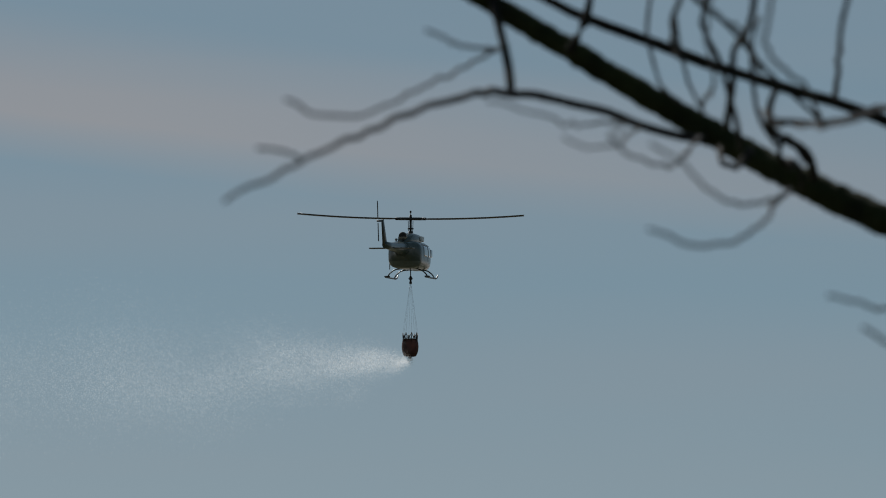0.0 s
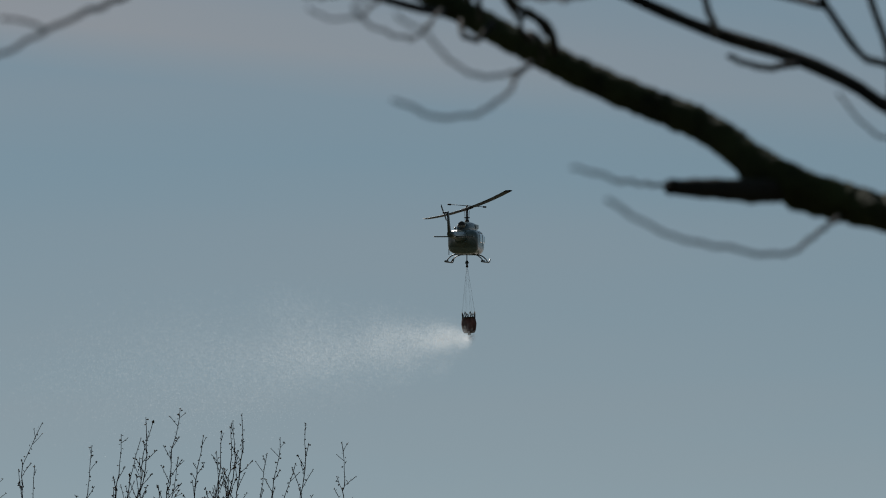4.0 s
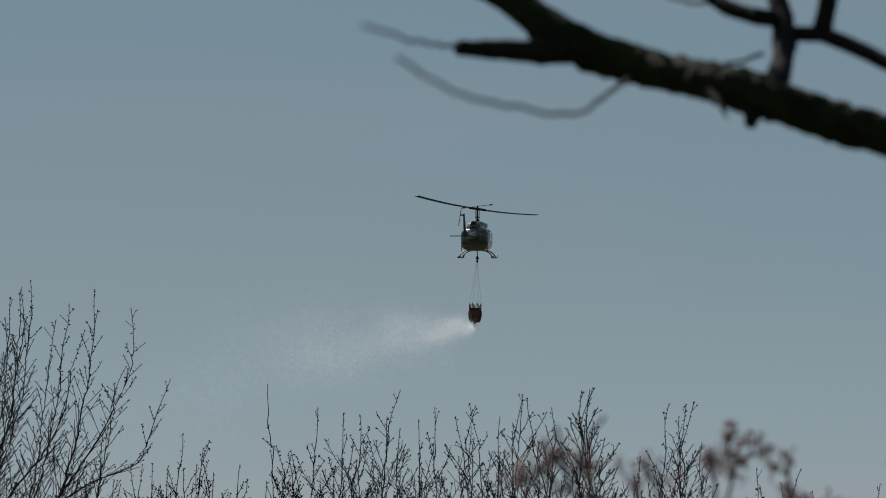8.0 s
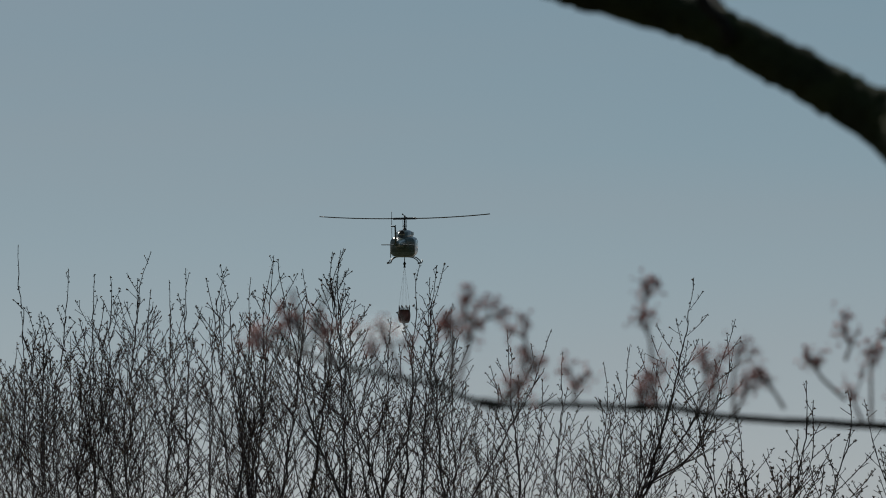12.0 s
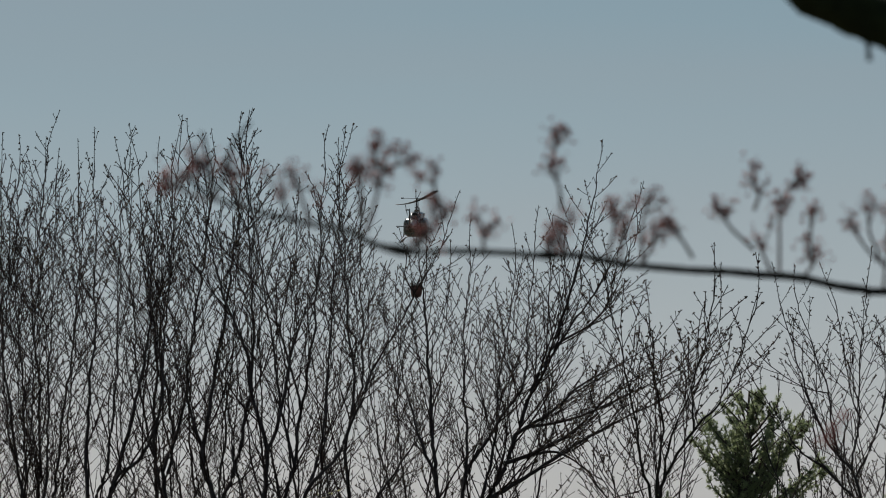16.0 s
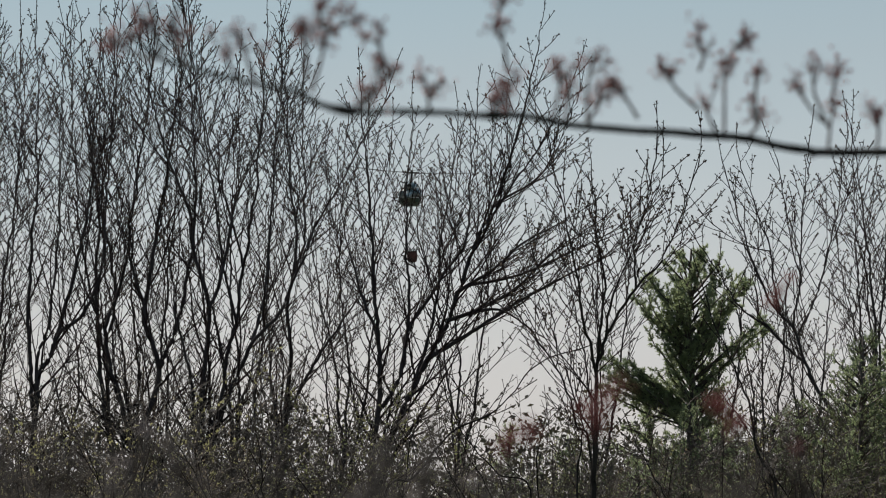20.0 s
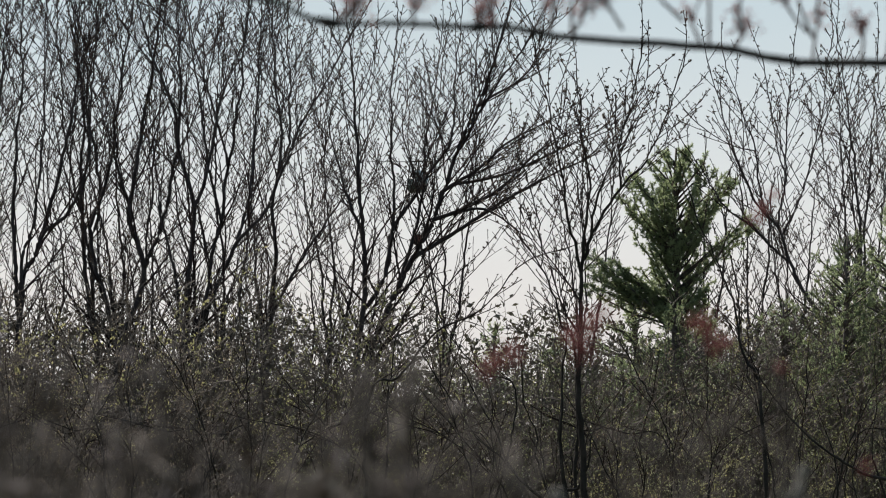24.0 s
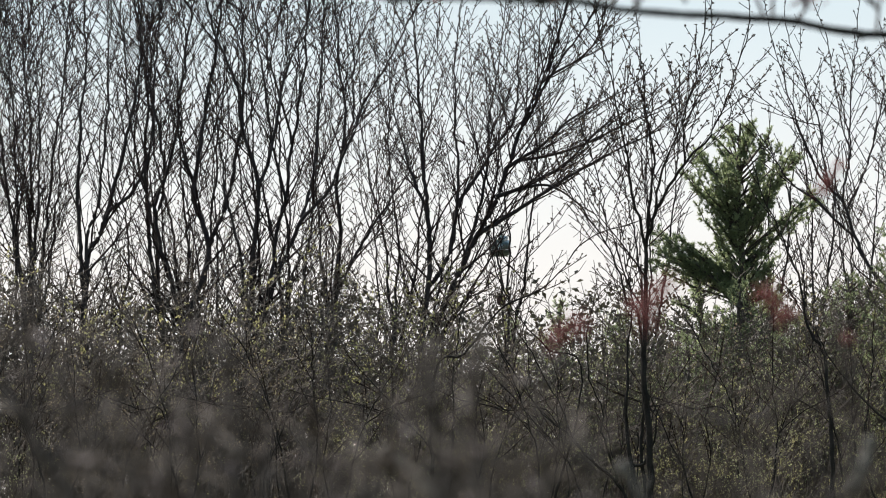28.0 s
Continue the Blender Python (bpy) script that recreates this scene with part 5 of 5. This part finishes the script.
def sapling(root, label, tips, seed):
    """Young maple close to the camera: a few bare shoots with red flowers at their ends (x, distance, height, spread)."""
    rng = random.Random(seed)
    root = Vector(root)
    ob = thing("maple_sapling", label, "sapling", root, group="maple saplings close by")
    for x, y, z, wide in tips:
        line = spline([root, (root.x + (x - root.x) * 0.3, root.y, 0.6), (x + rng.uniform(-0.15, 0.15), y, 1.2), (x + rng.uniform(-0.012, 0.012), y, z - 0.05), (x, y, z)], 0.05)
        bm = bmesh.new()
        tube(bm, [p - root for p in line], [0.0012 - 0.0008 * i / len(line) for i in range(len(line))], sides=6)
        shoot_part = part("shoot", bm, M_LIMB, ob)
        places = [Vector((x, y, z)) - root + Vector((rng.gauss(0, wide), rng.gauss(0, wide), rng.gauss(0, wide * 0.85))) for _ in range(48)]
        mesh_object("flower", chips("flower", [tuple(q) for q in places], wide * 0.55, np.random.default_rng(seed)), M_DARKRED, shoot_part, "dark red maple flowers")


sapling((0.1, 3.8, -0.25), "thin maple sapling with red flowers close by", [(0.082, 3.4, 1.704, 0.005), (0.092, 3.42, 1.717, 0.004), (0.192, 4.4, 1.743, 0.0055), (0.203, 4.4, 1.73, 0.0045), (0.042, 4.0, 1.706, 0.0045), (0.055, 4.0, 1.713, 0.004), (0.258, 4.6, 1.72, 0.003)], 91)
sapling((0.36, 5.4, -0.25), "taller maple sapling with small red flower tufts", [(0.281, 5.4, 1.866, 0.0035), (0.288, 5.4, 1.876, 0.0035), (0.296, 5.4, 1.888, 0.003), (0.415, 6.0, 1.661, 0.0038), (0.376, 5.0, 1.716, 0.0045), (0.393, 5.2, 1.674, 0.004)], 92)

# ---------------------------------------------------------------- helicopter


def blade_mesh(length, chord, thick, root):
    bm = bmesh.new()
    rings = []
    for i in range(13):
        f = i / 12
        x = root + (length - root) * f
        c = chord * (0.55 if i == 0 else 1.0)
        z = 0.28 * f * f
        ring = []
        for k in range(10):
            a = 2 * math.pi * k / 10
            ring.append(bm.verts.new((x, c * 0.5 * math.cos(a), z + thick * 0.5 * math.sin(a) * (1.2 if math.cos(a) > 0 else 0.6))))
        rings.append(ring)
    for a, b in zip(rings, rings[1:]):
        for k in range(10):
            bm.faces.new((a[k], a[(k + 1) % 10], b[(k + 1) % 10], b[k]))
    bm.faces.new(rings[0][::-1])
    bm.faces.new(rings[-1])
    return bm


SLIM = 0.85      # cabin width against the older, broader type


HULL = [(3.15, 0.25, 0.2, -0.5), (3.0, 0.9, 0.6, -0.48), (2.65, 1.55, 1.05, -0.34), (2.1, 2.05, 1.45, -0.14), (1.5, 2.4, 1.72, 0.0), (0.6, 2.58, 1.8, 0.03),
        (-0.6, 2.6, 1.8, 0.03), (-1.5, 2.56, 1.78, 0.03), (-1.85, 2.54, 1.76, 0.04), (-2.05, 2.36, 1.64, 0.08), (-2.25, 1.75, 1.3, 0.22), (-2.45, 1.2, 1.05, 0.32), (-2.8, 0.95, 0.92, 0.36)]


def hull_panel(y0, y1, z0, z1, side, proud=0.006):
    """A thin panel that follows the hull's side between two stations and two heights."""
    bm = bmesh.new()
    st = sorted(HULL)
    ny, nz = 6, 6
    layers = []
    for off in (-0.015, proud):
        grid = []
        for i in range(ny + 1):
            y = y0 + (y1 - y0) * i / ny
            w, h, c = (float(np.interp(y, [q[0] for q in st], [q[k] for q in st])) for k in (1, 2, 3))
            row = []
            for j in range(nz + 1):
                z = z0 + (z1 - z0) * j / nz
                f = min(0.98, abs(z - c) / (h / 2))
                row.append(bm.verts.new((side * (SLIM * w / 2 * (1 - f ** 3.6) ** (1 / 3.6) + off), y, z)))
            grid.append(row)
        layers.append(grid)
    a, b = layers
    for g in layers:
        for i in range(ny):
            for j in range(nz):
                bm.faces.new((g[i][j], g[i + 1][j], g[i + 1][j + 1], g[i][j + 1]))
    rim = [(i, 0) for i in range(ny)] + [(ny, j) for j in range(nz)] + [(i, nz) for i in range(ny, 0, -1)] + [(0, j) for j in range(nz, 0, -1)]
    for (i, j), (m, n) in zip(rim, rim[1:] + rim[:1]):
        bm.faces.new((a[i][j], a[m][n], b[m][n], b[i][j]))
    bmesh.ops.recalc_face_normals(bm, faces=bm.faces)
    return bm


def build_helicopter():
    h = thing("helicopter", "dark green and grey utility helicopter flying with a bucket", "helicopter")
    bm = bmesh.new()
    loft(bm, HULL, sides=36, power=3.6)
    bmesh.ops.scale(bm, vec=(SLIM, 1, 1), verts=bm.verts)
    part("fuselage", bm, M_HULL, h)
    bm = bmesh.new()
    loft(bm, [(-2.6, 0.95, 0.9, 0.36), (-3.4, 0.74, 0.74, 0.4), (-5.0, 0.58, 0.6, 0.38), (-6.8, 0.42, 0.48, 0.38), (-8.1, 0.3, 0.42, 0.42)], sides=18, power=2.3)
    part("tail_boom", bm, M_HULL, h)
    bm = bmesh.new()
    vs = []
    for x, t in ((-0.06, 0), (0.06, 1)):
        vs.append([bm.verts.new(p) for p in ((x, -7.5, 0.42), (x, -8.45, 0.36), (x * 0.6, -8.95, 1.95), (x * 0.6, -8.45, 2.02))])
    bm.faces.new(vs[0][::-1])
    bm.faces.new(vs[1])
    for i in range(4):
        bm.faces.new((vs[0][i], vs[0][(i + 1) % 4], vs[1][(i + 1) % 4], vs[1][i]))
    bmesh.ops.bevel(bm, geom=bm.edges[:], offset=0.025, segments=2, affect="EDGES")
    part("tail_fin", bm, M_DKPAINT, h)
    for s in (-1, 1):
        bm = bmesh.new()
        box(bm, min(s * 0.2, s * 1.42), max(s * 0.2, s * 1.42), -6.25, -5.55, 0.24, 0.31, 0.025)
        part("stabilizer", bm, M_DKPAINT, h)
    bm = bmesh.new()
    loft(bm, [(1.3, 0.5, 0.2, 0.95), (0.9, 1.1, 0.55, 1.0), (0.2, 1.35, 0.8, 1.05), (-0.8, 1.2, 0.85, 1.05), (-1.8, 0.95, 0.75, 0.98), (-2.4, 0.6, 0.5, 0.85)], sides=20, power=2.8)
    part("engine_cowling", bm, M_HULL, h)
    bm = bmesh.new()
    tube(bm, [Vector((0, -1.4, 1.12)), Vector((0, -2.0, 1.14)), Vector((0, -2.5, 1.2))], [0.24, 0.24, 0.27], sides=16)
    ex = part("exhaust_pipe", bm, M_METAL, h)
    # soot-black disc over the closed pipe end, standing in for its shaded hollow
    bm = bmesh.new()
    bmesh.ops.create_circle(bm, cap_ends=True, segments=16, radius=0.23, matrix=Matrix.Translation((0, -2.506, 1.2)) @ Matrix.Rotation(radians(90), 4, "X"))
    part("exhaust_dark_disc", bm, M_BLACK, ex)
    for s in (-1, 1):
        bm = bmesh.new()
        box(bm, min(s * 0.4, s * 0.72), max(s * 0.4, s * 0.72), -0.1, 0.9, 0.95, 1.3, 0.08)
        part("air_intake", bm, M_PALE, h)
        # side windows and doors
        for y0, y1, z0, z1 in ((1.35, 1.95, -0.05, 0.55), (0.3, 1.15, -0.05, 0.62), (-1.05, 0.1, -0.05, 0.62)):
            part("window", hull_panel(y0, y1, z0, z1, s), M_GLASS, h)
        part("door_rail", hull_panel(-1.15, 1.2, 0.67, 0.72, s, 0.02), M_METAL, h)
        part("door_seam", hull_panel(0.17, 0.22, -0.75, 0.64, s, 0.004), M_BLACK, h)
    bm = bmesh.new()
    for s in (-1, 1):
        box(bm, min(s * 0.06, s * 0.92), max(s * 0.06, s * 0.92), 2.0, 2.62, 0.0, 0.5, 0.06)
    part("windscreen", bm, M_GLASS, h)
    # skids
    for s in (-1, 1):
        bm = bmesh.new()
        tube(bm, [Vector((s * 1.32, y, z)) for y, z in ((-1.75, -1.36), (-1.5, -1.4), (0, -1.4), (1.6, -1.4), (2.05, -1.32), (2.3, -1.16))], [0.05] * 6, sides=8)
        part("skid", bm, M_DKPAINT, h)
        bm = bmesh.new()
        box(bm, s * 1.32 - 0.09, s * 1.32 + 0.09, -1.15, -0.55, -1.36, -1.29, 0.02)
        part("skid_step", bm, M_BLACK, h)
    for y in (-0.95, 1.15):
        bm = bmesh.new()
        tube(bm, spline([(-1.32, y, -1.38), (-1.15, y, -1.12), (-0.75, y, -0.88), (0, y, -0.84), (0.75, y, -0.88), (1.15, y, -1.12), (1.32, y, -1.38)], 0.12), [0.042] * 60, sides=8)
        part("cross_tube", bm, M_DKPAINT, h)
    bm = bmesh.new()
    cyl(bm, (0, 0, -0.8), (0, 0, -1.3), 0.035)
    cyl(bm, (0, 0, -1.28), (0, 0, -1.52), 0.06, 0.12)
    part("cargo_hook", bm, M_BLACK, h)
    bm = bmesh.new()
    cyl(bm, (-1.08, -1.4, 0.1), (-1.08, -1.4, -0.9), 0.03)
    part("hand_rail", bm, M_DKPAINT, h)
    bm = bmesh.new()
    bmesh.ops.create_uvsphere(bm, u_segments=10, v_segments=6, radius=0.09, matrix=Matrix.Translation((-0.55, -1.9, 1.0)))
    part("beacon_lamp", bm, M_METAL, h)
    # mast and rotor
    bm = bmesh.new()
    cyl(bm, (0, 0, 1.3), (0, 0, 2.42), 0.075)
    cyl(bm, (0, 0, 1.3), (0, 0, 1.62), 0.24, 0.13)
    cyl(bm, (0.13, 0, 1.5), (0.16, 0, 2.3), 0.02)
    cyl(bm, (-0.13, 0, 1.5), (-0.16, 0, 2.3), 0.02)
    cyl(bm, (0, 0, 1.74), (0, 0, 1.82), 0.2)
    part("mast", bm, M_BLACK, h)
    rotor = thing("main_rotor", "", "")
    rotor.parent = h
    bm = bmesh.new()
    box(bm, -0.75, 0.75, -0.13, 0.13, -0.08, 0.08, 0.04)
    cyl(bm, (0, 0, -0.1), (0, 0, 0.26), 0.1, 0.07)
    cyl(bm, (-0.72, 0, 0), (-1.0, 0, 0), 0.09)
    cyl(bm, (0.72, 0, 0), (1.0, 0, 0), 0.09)
    part("rotor_hub", bm, M_BLACK, rotor)
    for s in (0, 180):
        b = part("rotor_blade", blade_mesh(7.32, 0.53, 0.075, 0.75), M_BLADE, rotor)
        b.matrix_basis = pose(0, 0, 0, 0, 0, s)
    bm = bmesh.new()
    cyl(bm, (0, -1.35, 0.22), (0, 1.35, 0.22), 0.022)
    for s in (-1, 1):
        cyl(bm, (0, s * 1.25, 0.22), (0, s * 1.5, 0.22), 0.06)
    part("stabilizer_bar", bm, M_BLACK, rotor)
    tail = thing("tail_rotor", "", "")
    tail.parent = h
    for s in (0, 180):
        bm = bmesh.new()
        box(bm, -0.015, 0.015, -0.1, 0.1, 0.12, 1.28, 0.012)
        b = part("tail_blade", bm, M_BLADE, tail)
        b.matrix_basis = pose(0, 0, 0, s, 0, 0)
    bm = bmesh.new()
    cyl(bm, (-0.08, 0, 0), (0.3, 0, 0), 0.06)
    part("tail_hub", bm, M_BLACK, tail)
    return h, rotor, tail


def build_bucket():
    """Collapsible water bucket; its origin is the hook from which it swings."""
    k = thing("water_bucket", "red fabric firefighting water bucket hanging on thin cables", "bucket")
    top, bot = -3.95, -5.0
    bm = bmesh.new()
    prof = [(0.46, top), (0.50, top - 0.18), (0.53, top - 0.42), (0.51, top - 0.66), (0.46, top - 0.88), (0.38, bot), (0.2, bot - 0.03)]
    rings = []
    for r, z in prof:
        rings.append([bm.verts.new((r * (1 + 0.035 * (i % 2)) * math.cos(2 * math.pi * i / 24), r * (1 + 0.035 * (i % 2)) * math.sin(2 * math.pi * i / 24), z)) for i in range(24)])
    for a, b in zip(rings, rings[1:]):
        for i in range(24):
            bm.faces.new((a[i], a[(i + 1) % 24], b[(i + 1) % 24], b[i]))
    bm.faces.new(rings[-1])
    bmesh.ops.solidify(bm, geom=bm.faces[:], thickness=0.02)
    bmesh.ops.recalc_face_normals(bm, faces=bm.faces)
    part("bag", bm, M_BUCKET, k)
    bm = bmesh.new()
    ring = [Vector((0.47 * math.cos(2 * math.pi * i / 24), 0.47 * math.sin(2 * math.pi * i / 24), top)) for i in range(25)]
    tube(bm, ring, [0.028] * 25, sides=6)
    part("rim", bm, M_BLACK, k)
    for i in range(8):
        a = 2 * math.pi * (i + 0.5) / 8
        b = 2 * math.pi * (i + 0.9) / 8
        bm = bmesh.new()
        c = 2 * math.pi * (i - 0.5) / 8
        cyl(bm, (0.46 * math.cos(a), 0.46 * math.sin(a), top - 0.12), (0.49 * math.cos(a), 0.49 * math.sin(a), top + 0.44), 0.034, 0.024, 6)
        for e in (c + 2 * math.pi / 16, c + 2 * math.pi * 3 / 16):
            cyl(bm, (0.49 * math.cos(a), 0.49 * math.sin(a), top + 0.42), (0.47 * math.cos(e), 0.47 * math.sin(e), top), 0.02, 0.02, 6)
        part("strut", bm, M_BLACK, k)
        bm = bmesh.new()
        cyl(bm, (0.49 * math.cos(a), 0.49 * math.sin(a), top + 0.42), (0.03 * math.cos(a), 0.03 * math.sin(a), -0.25), 0.0038, 0.0038, 5)
        part("cable", bm, M_CABLE, k)
    bm = bmesh.new()
    cyl(bm, (0, 0, 0.14), (0, 0, -0.02), 0.1, 0.1)
    cyl(bm, (-0.14, 0, 0.05), (0.14, 0, 0.05), 0.03)
    cyl(bm, (0, -0.14, 0.05), (0, 0.14, 0.05), 0.03)
    cyl(bm, (0, 0, 0.0), (0, 0, -0.28), 0.05, 0.1)
    part("swivel", bm, M_BLACK, k)
    bm = bmesh.new()
    cyl(bm, (0, 0, bot + 0.02), (0, 0, bot - 0.16), 0.13, 0.1)
    part("valve", bm, M_BLACK, k)
    return k


# plume trails back along the line of flight: towards the camera and to the left
TRAIL_ANGLE = 20.0      # degrees that the line of flight lies to the right of straight ahead
TRAIL = Vector((-math.sin(radians(TRAIL_ANGLE)), -math.cos(radians(TRAIL_ANGLE)), 0))


def build_spray():
    """Fine droplets in billows that widen and thin out behind the bucket."""
    s = thing("water_spray", "white plume of water drops trailing from the bucket", "water spray", kind="stuff")
    rng = np.random.default_rng(7)
    across = Vector((TRAIL.y, -TRAIL.x, 0))
    puffs = []
    cuts = [0.0, 0.035, 0.09, 0.18, 0.32, 0.5, 0.72, 1.0]
    counts = [13000, 17000, 30000, 40000, 44000, 38000, 26000]
    for i, n in enumerate(counts):
        billows = 14
        bf = rng.uniform(cuts[i], cuts[i + 1], billows)
        bu, bv = rng.normal(0, 0.36, billows), rng.normal(0, 0.36, billows)
        k = rng.integers(0, billows, n)
        inside = rng.random(n) < 0.6
        f = np.where(inside, bf[k] + rng.normal(0, 0.10 * cuts[i + 1] + 0.004, n), rng.uniform(cuts[i], cuts[i + 1] * 1.1, n))
        f = np.clip(np.abs(f), 0.0, 1.05)
        rad = 0.12 + 5.4 * f ** 0.56
        u = np.where(inside, bu[k] + rng.normal(0, 0.2, n), rng.normal(0, 0.45, n)) * rad
        v = (np.where(inside, bv[k] + rng.normal(0, 0.2, n), rng.normal(0, 0.45, n)) + 0.12) * rad
        ln = 66 * f
        z = -11.4 * f ** 0.95 + v
        p = np.stack([TRAIL.x * ln + across.x * u, TRAIL.y * ln + across.y * u, z - 0.15], axis=1)
        mid = p.mean(axis=0)
        ob = mesh_object("spray_jet" if i == 0 else "mist", flecks("mist", p - mid, 0.022 if i == 0 else 0.045, rng), M_WATER if i == 0 else M_MIST, s)
        puffs.append((ob, mid, i))
    return s, puffs


helicopter, main_rotor, tail_rotor = build_helicopter()
bucket = build_bucket()
spray, spray_puffs = build_spray()

# seconds, place of the helicopter's middle, swing of the bucket in degrees
FLIGHT = [
    (0.0, -58.1, 399.2, 68.8, 0.0), (0.5, -55.6, 405.2, 68.9, 1.5), (1.0, -53.2, 411.2, 68.7, 2.3), (2.0, -48.3, 423.2, 68.3, 0.5), (2.5, -46.1, 429.0, 68.3, -2.0),
    (4.5, -40.2, 452.0, 68.3, -2.0), (5.0, -38.7, 457.8, 68.0, 0.5), (5.5, -37.0, 463.6, 67.5, 4.5), (6.0, -35.2, 469.4, 66.9, 8.0), (6.5, -33.6, 475.2, 66.3, 9.2),
    (7.0, -32.0, 481.0, 65.8, 8.4), (7.5, -30.2, 486.7, 65.3, 5.4), (8.0, -28.4, 492.5, 64.7, 2.4), (9.0, -25.1, 504.0, 63.4, -0.8), (10.0, -22.2, 515.5, 61.8, -0.8),
    (11.0, -18.9, 526.9, 59.9, 0.0), (12.0, -16.0, 538.3, 57.9, 0.5), (13.0, -13.4, 549.7, 56.1, 0.3), (16.0, -7.8, 583.5, 51.5, 0.0), (18.0, -4.9, 606.0, 47.8, -1.0),
    (20.0, -3.2, 628.4, 44.1, -2.0), (22.0, -1.9, 650.8, 40.9, 0.0), (24.5, -0.9, 678.6, 36.8, 0.0), (26.0, -0.5, 695.4, 33.8, 0.5), (28.0, 1.0, 717.6, 30.2, 0.0)]

HEADING = 3.5      # degrees to the right of straight ahead
# seconds and by how many degrees the two blades lag behind eleven half turns a second
LAG = [(0, 0), (1, 18), (2, 32), (5, 83), (6, 102), (7, 121), (8, 130), (9, 142), (10, 154), (11, 166), (12, 187), (13, 205), (28, 460)]


def between(rows, t, k=1):
    return float(np.interp(t, [r[0] for r in rows], [r[k] for r in rows]))


def motions():
    walk(helicopter, [(t, pose(x, y, z, 7.0, 1.0, -HEADING)) for t, x, y, z, _ in FLIGHT])
    hook = pose(0, 0, 0, 7.0, 1.0, -HEADING) @ Vector((0, 0, -1.49))
    walk(bucket, [(t, pose(x + hook.x, y + hook.y, z + hook.z, 0, swing, -HEADING)) for t, x, y, z, swing in FLIGHT])
    # rotor and tail rotor, a row for every thirtieth of a second
    turn, spin = [], []
    for i in range(28 * 30 + 1):
        t = i / 30
        az = math.degrees(math.atan2(between(FLIGHT, t, 1), between(FLIGHT, t, 2)))
        turn.append((t, pose(0, 0, 2.42, -7, -1, 0) @ pose(0, 0, 0, 0, 0, (1980 * t - between(LAG, t) - az + HEADING) % 360)))
        spin.append((t, pose(-0.28, -8.75, 1.88, (62 * i + 8) % 360, 0, 0)))
    walk(main_rotor, turn)
    walk(tail_rotor, spin)
    # the plume hangs from the valve until the bucket is empty, then the last of it falls to the ground
    rows = []
    for t, x, y, z, swing in FLIGHT:
        if t <= 12.0:
            a = radians(swing)
            way = math.degrees(math.atan2(between(FLIGHT, t + 1, 1) - between(FLIGHT, t - 1, 1), between(FLIGHT, t + 1, 2) - between(FLIGHT, t - 1, 2)))
            rows.append((t, pose(x + hook.x - 5.15 * math.sin(a), y + hook.y, z - 1.5 - 5.15 * math.cos(a), 0, 0, TRAIL_ANGLE - way)))
    end = rows[-1][1].translation
    rows += [(13.0, pose(end.x + 0.8, end.y + 2, end.z - 9)), (14.5, pose(end.x + 1.2, end.y + 3, end.z - 28)), (16.2, pose(end.x + 1.2, end.y + 3, 5.5)), (28.0, pose(end.x + 1.2, end.y + 3, 5.5))]
    walk(spray, rows)
    for ob, mid, i in spray_puffs:
        r = []
        for k in range(29):
            w = 0.12 * i
            r.append((k, pose(mid[0] + w * math.sin(1.7 * k + i), mid[1] + 2 * w * math.sin(1.1 * k + 2 * i), mid[2] + w * math.sin(2.3 * k + 3 * i),
                              0, 0, 1.5 * math.sin(0.9 * k + i))))
        walk(ob, r)


motions()
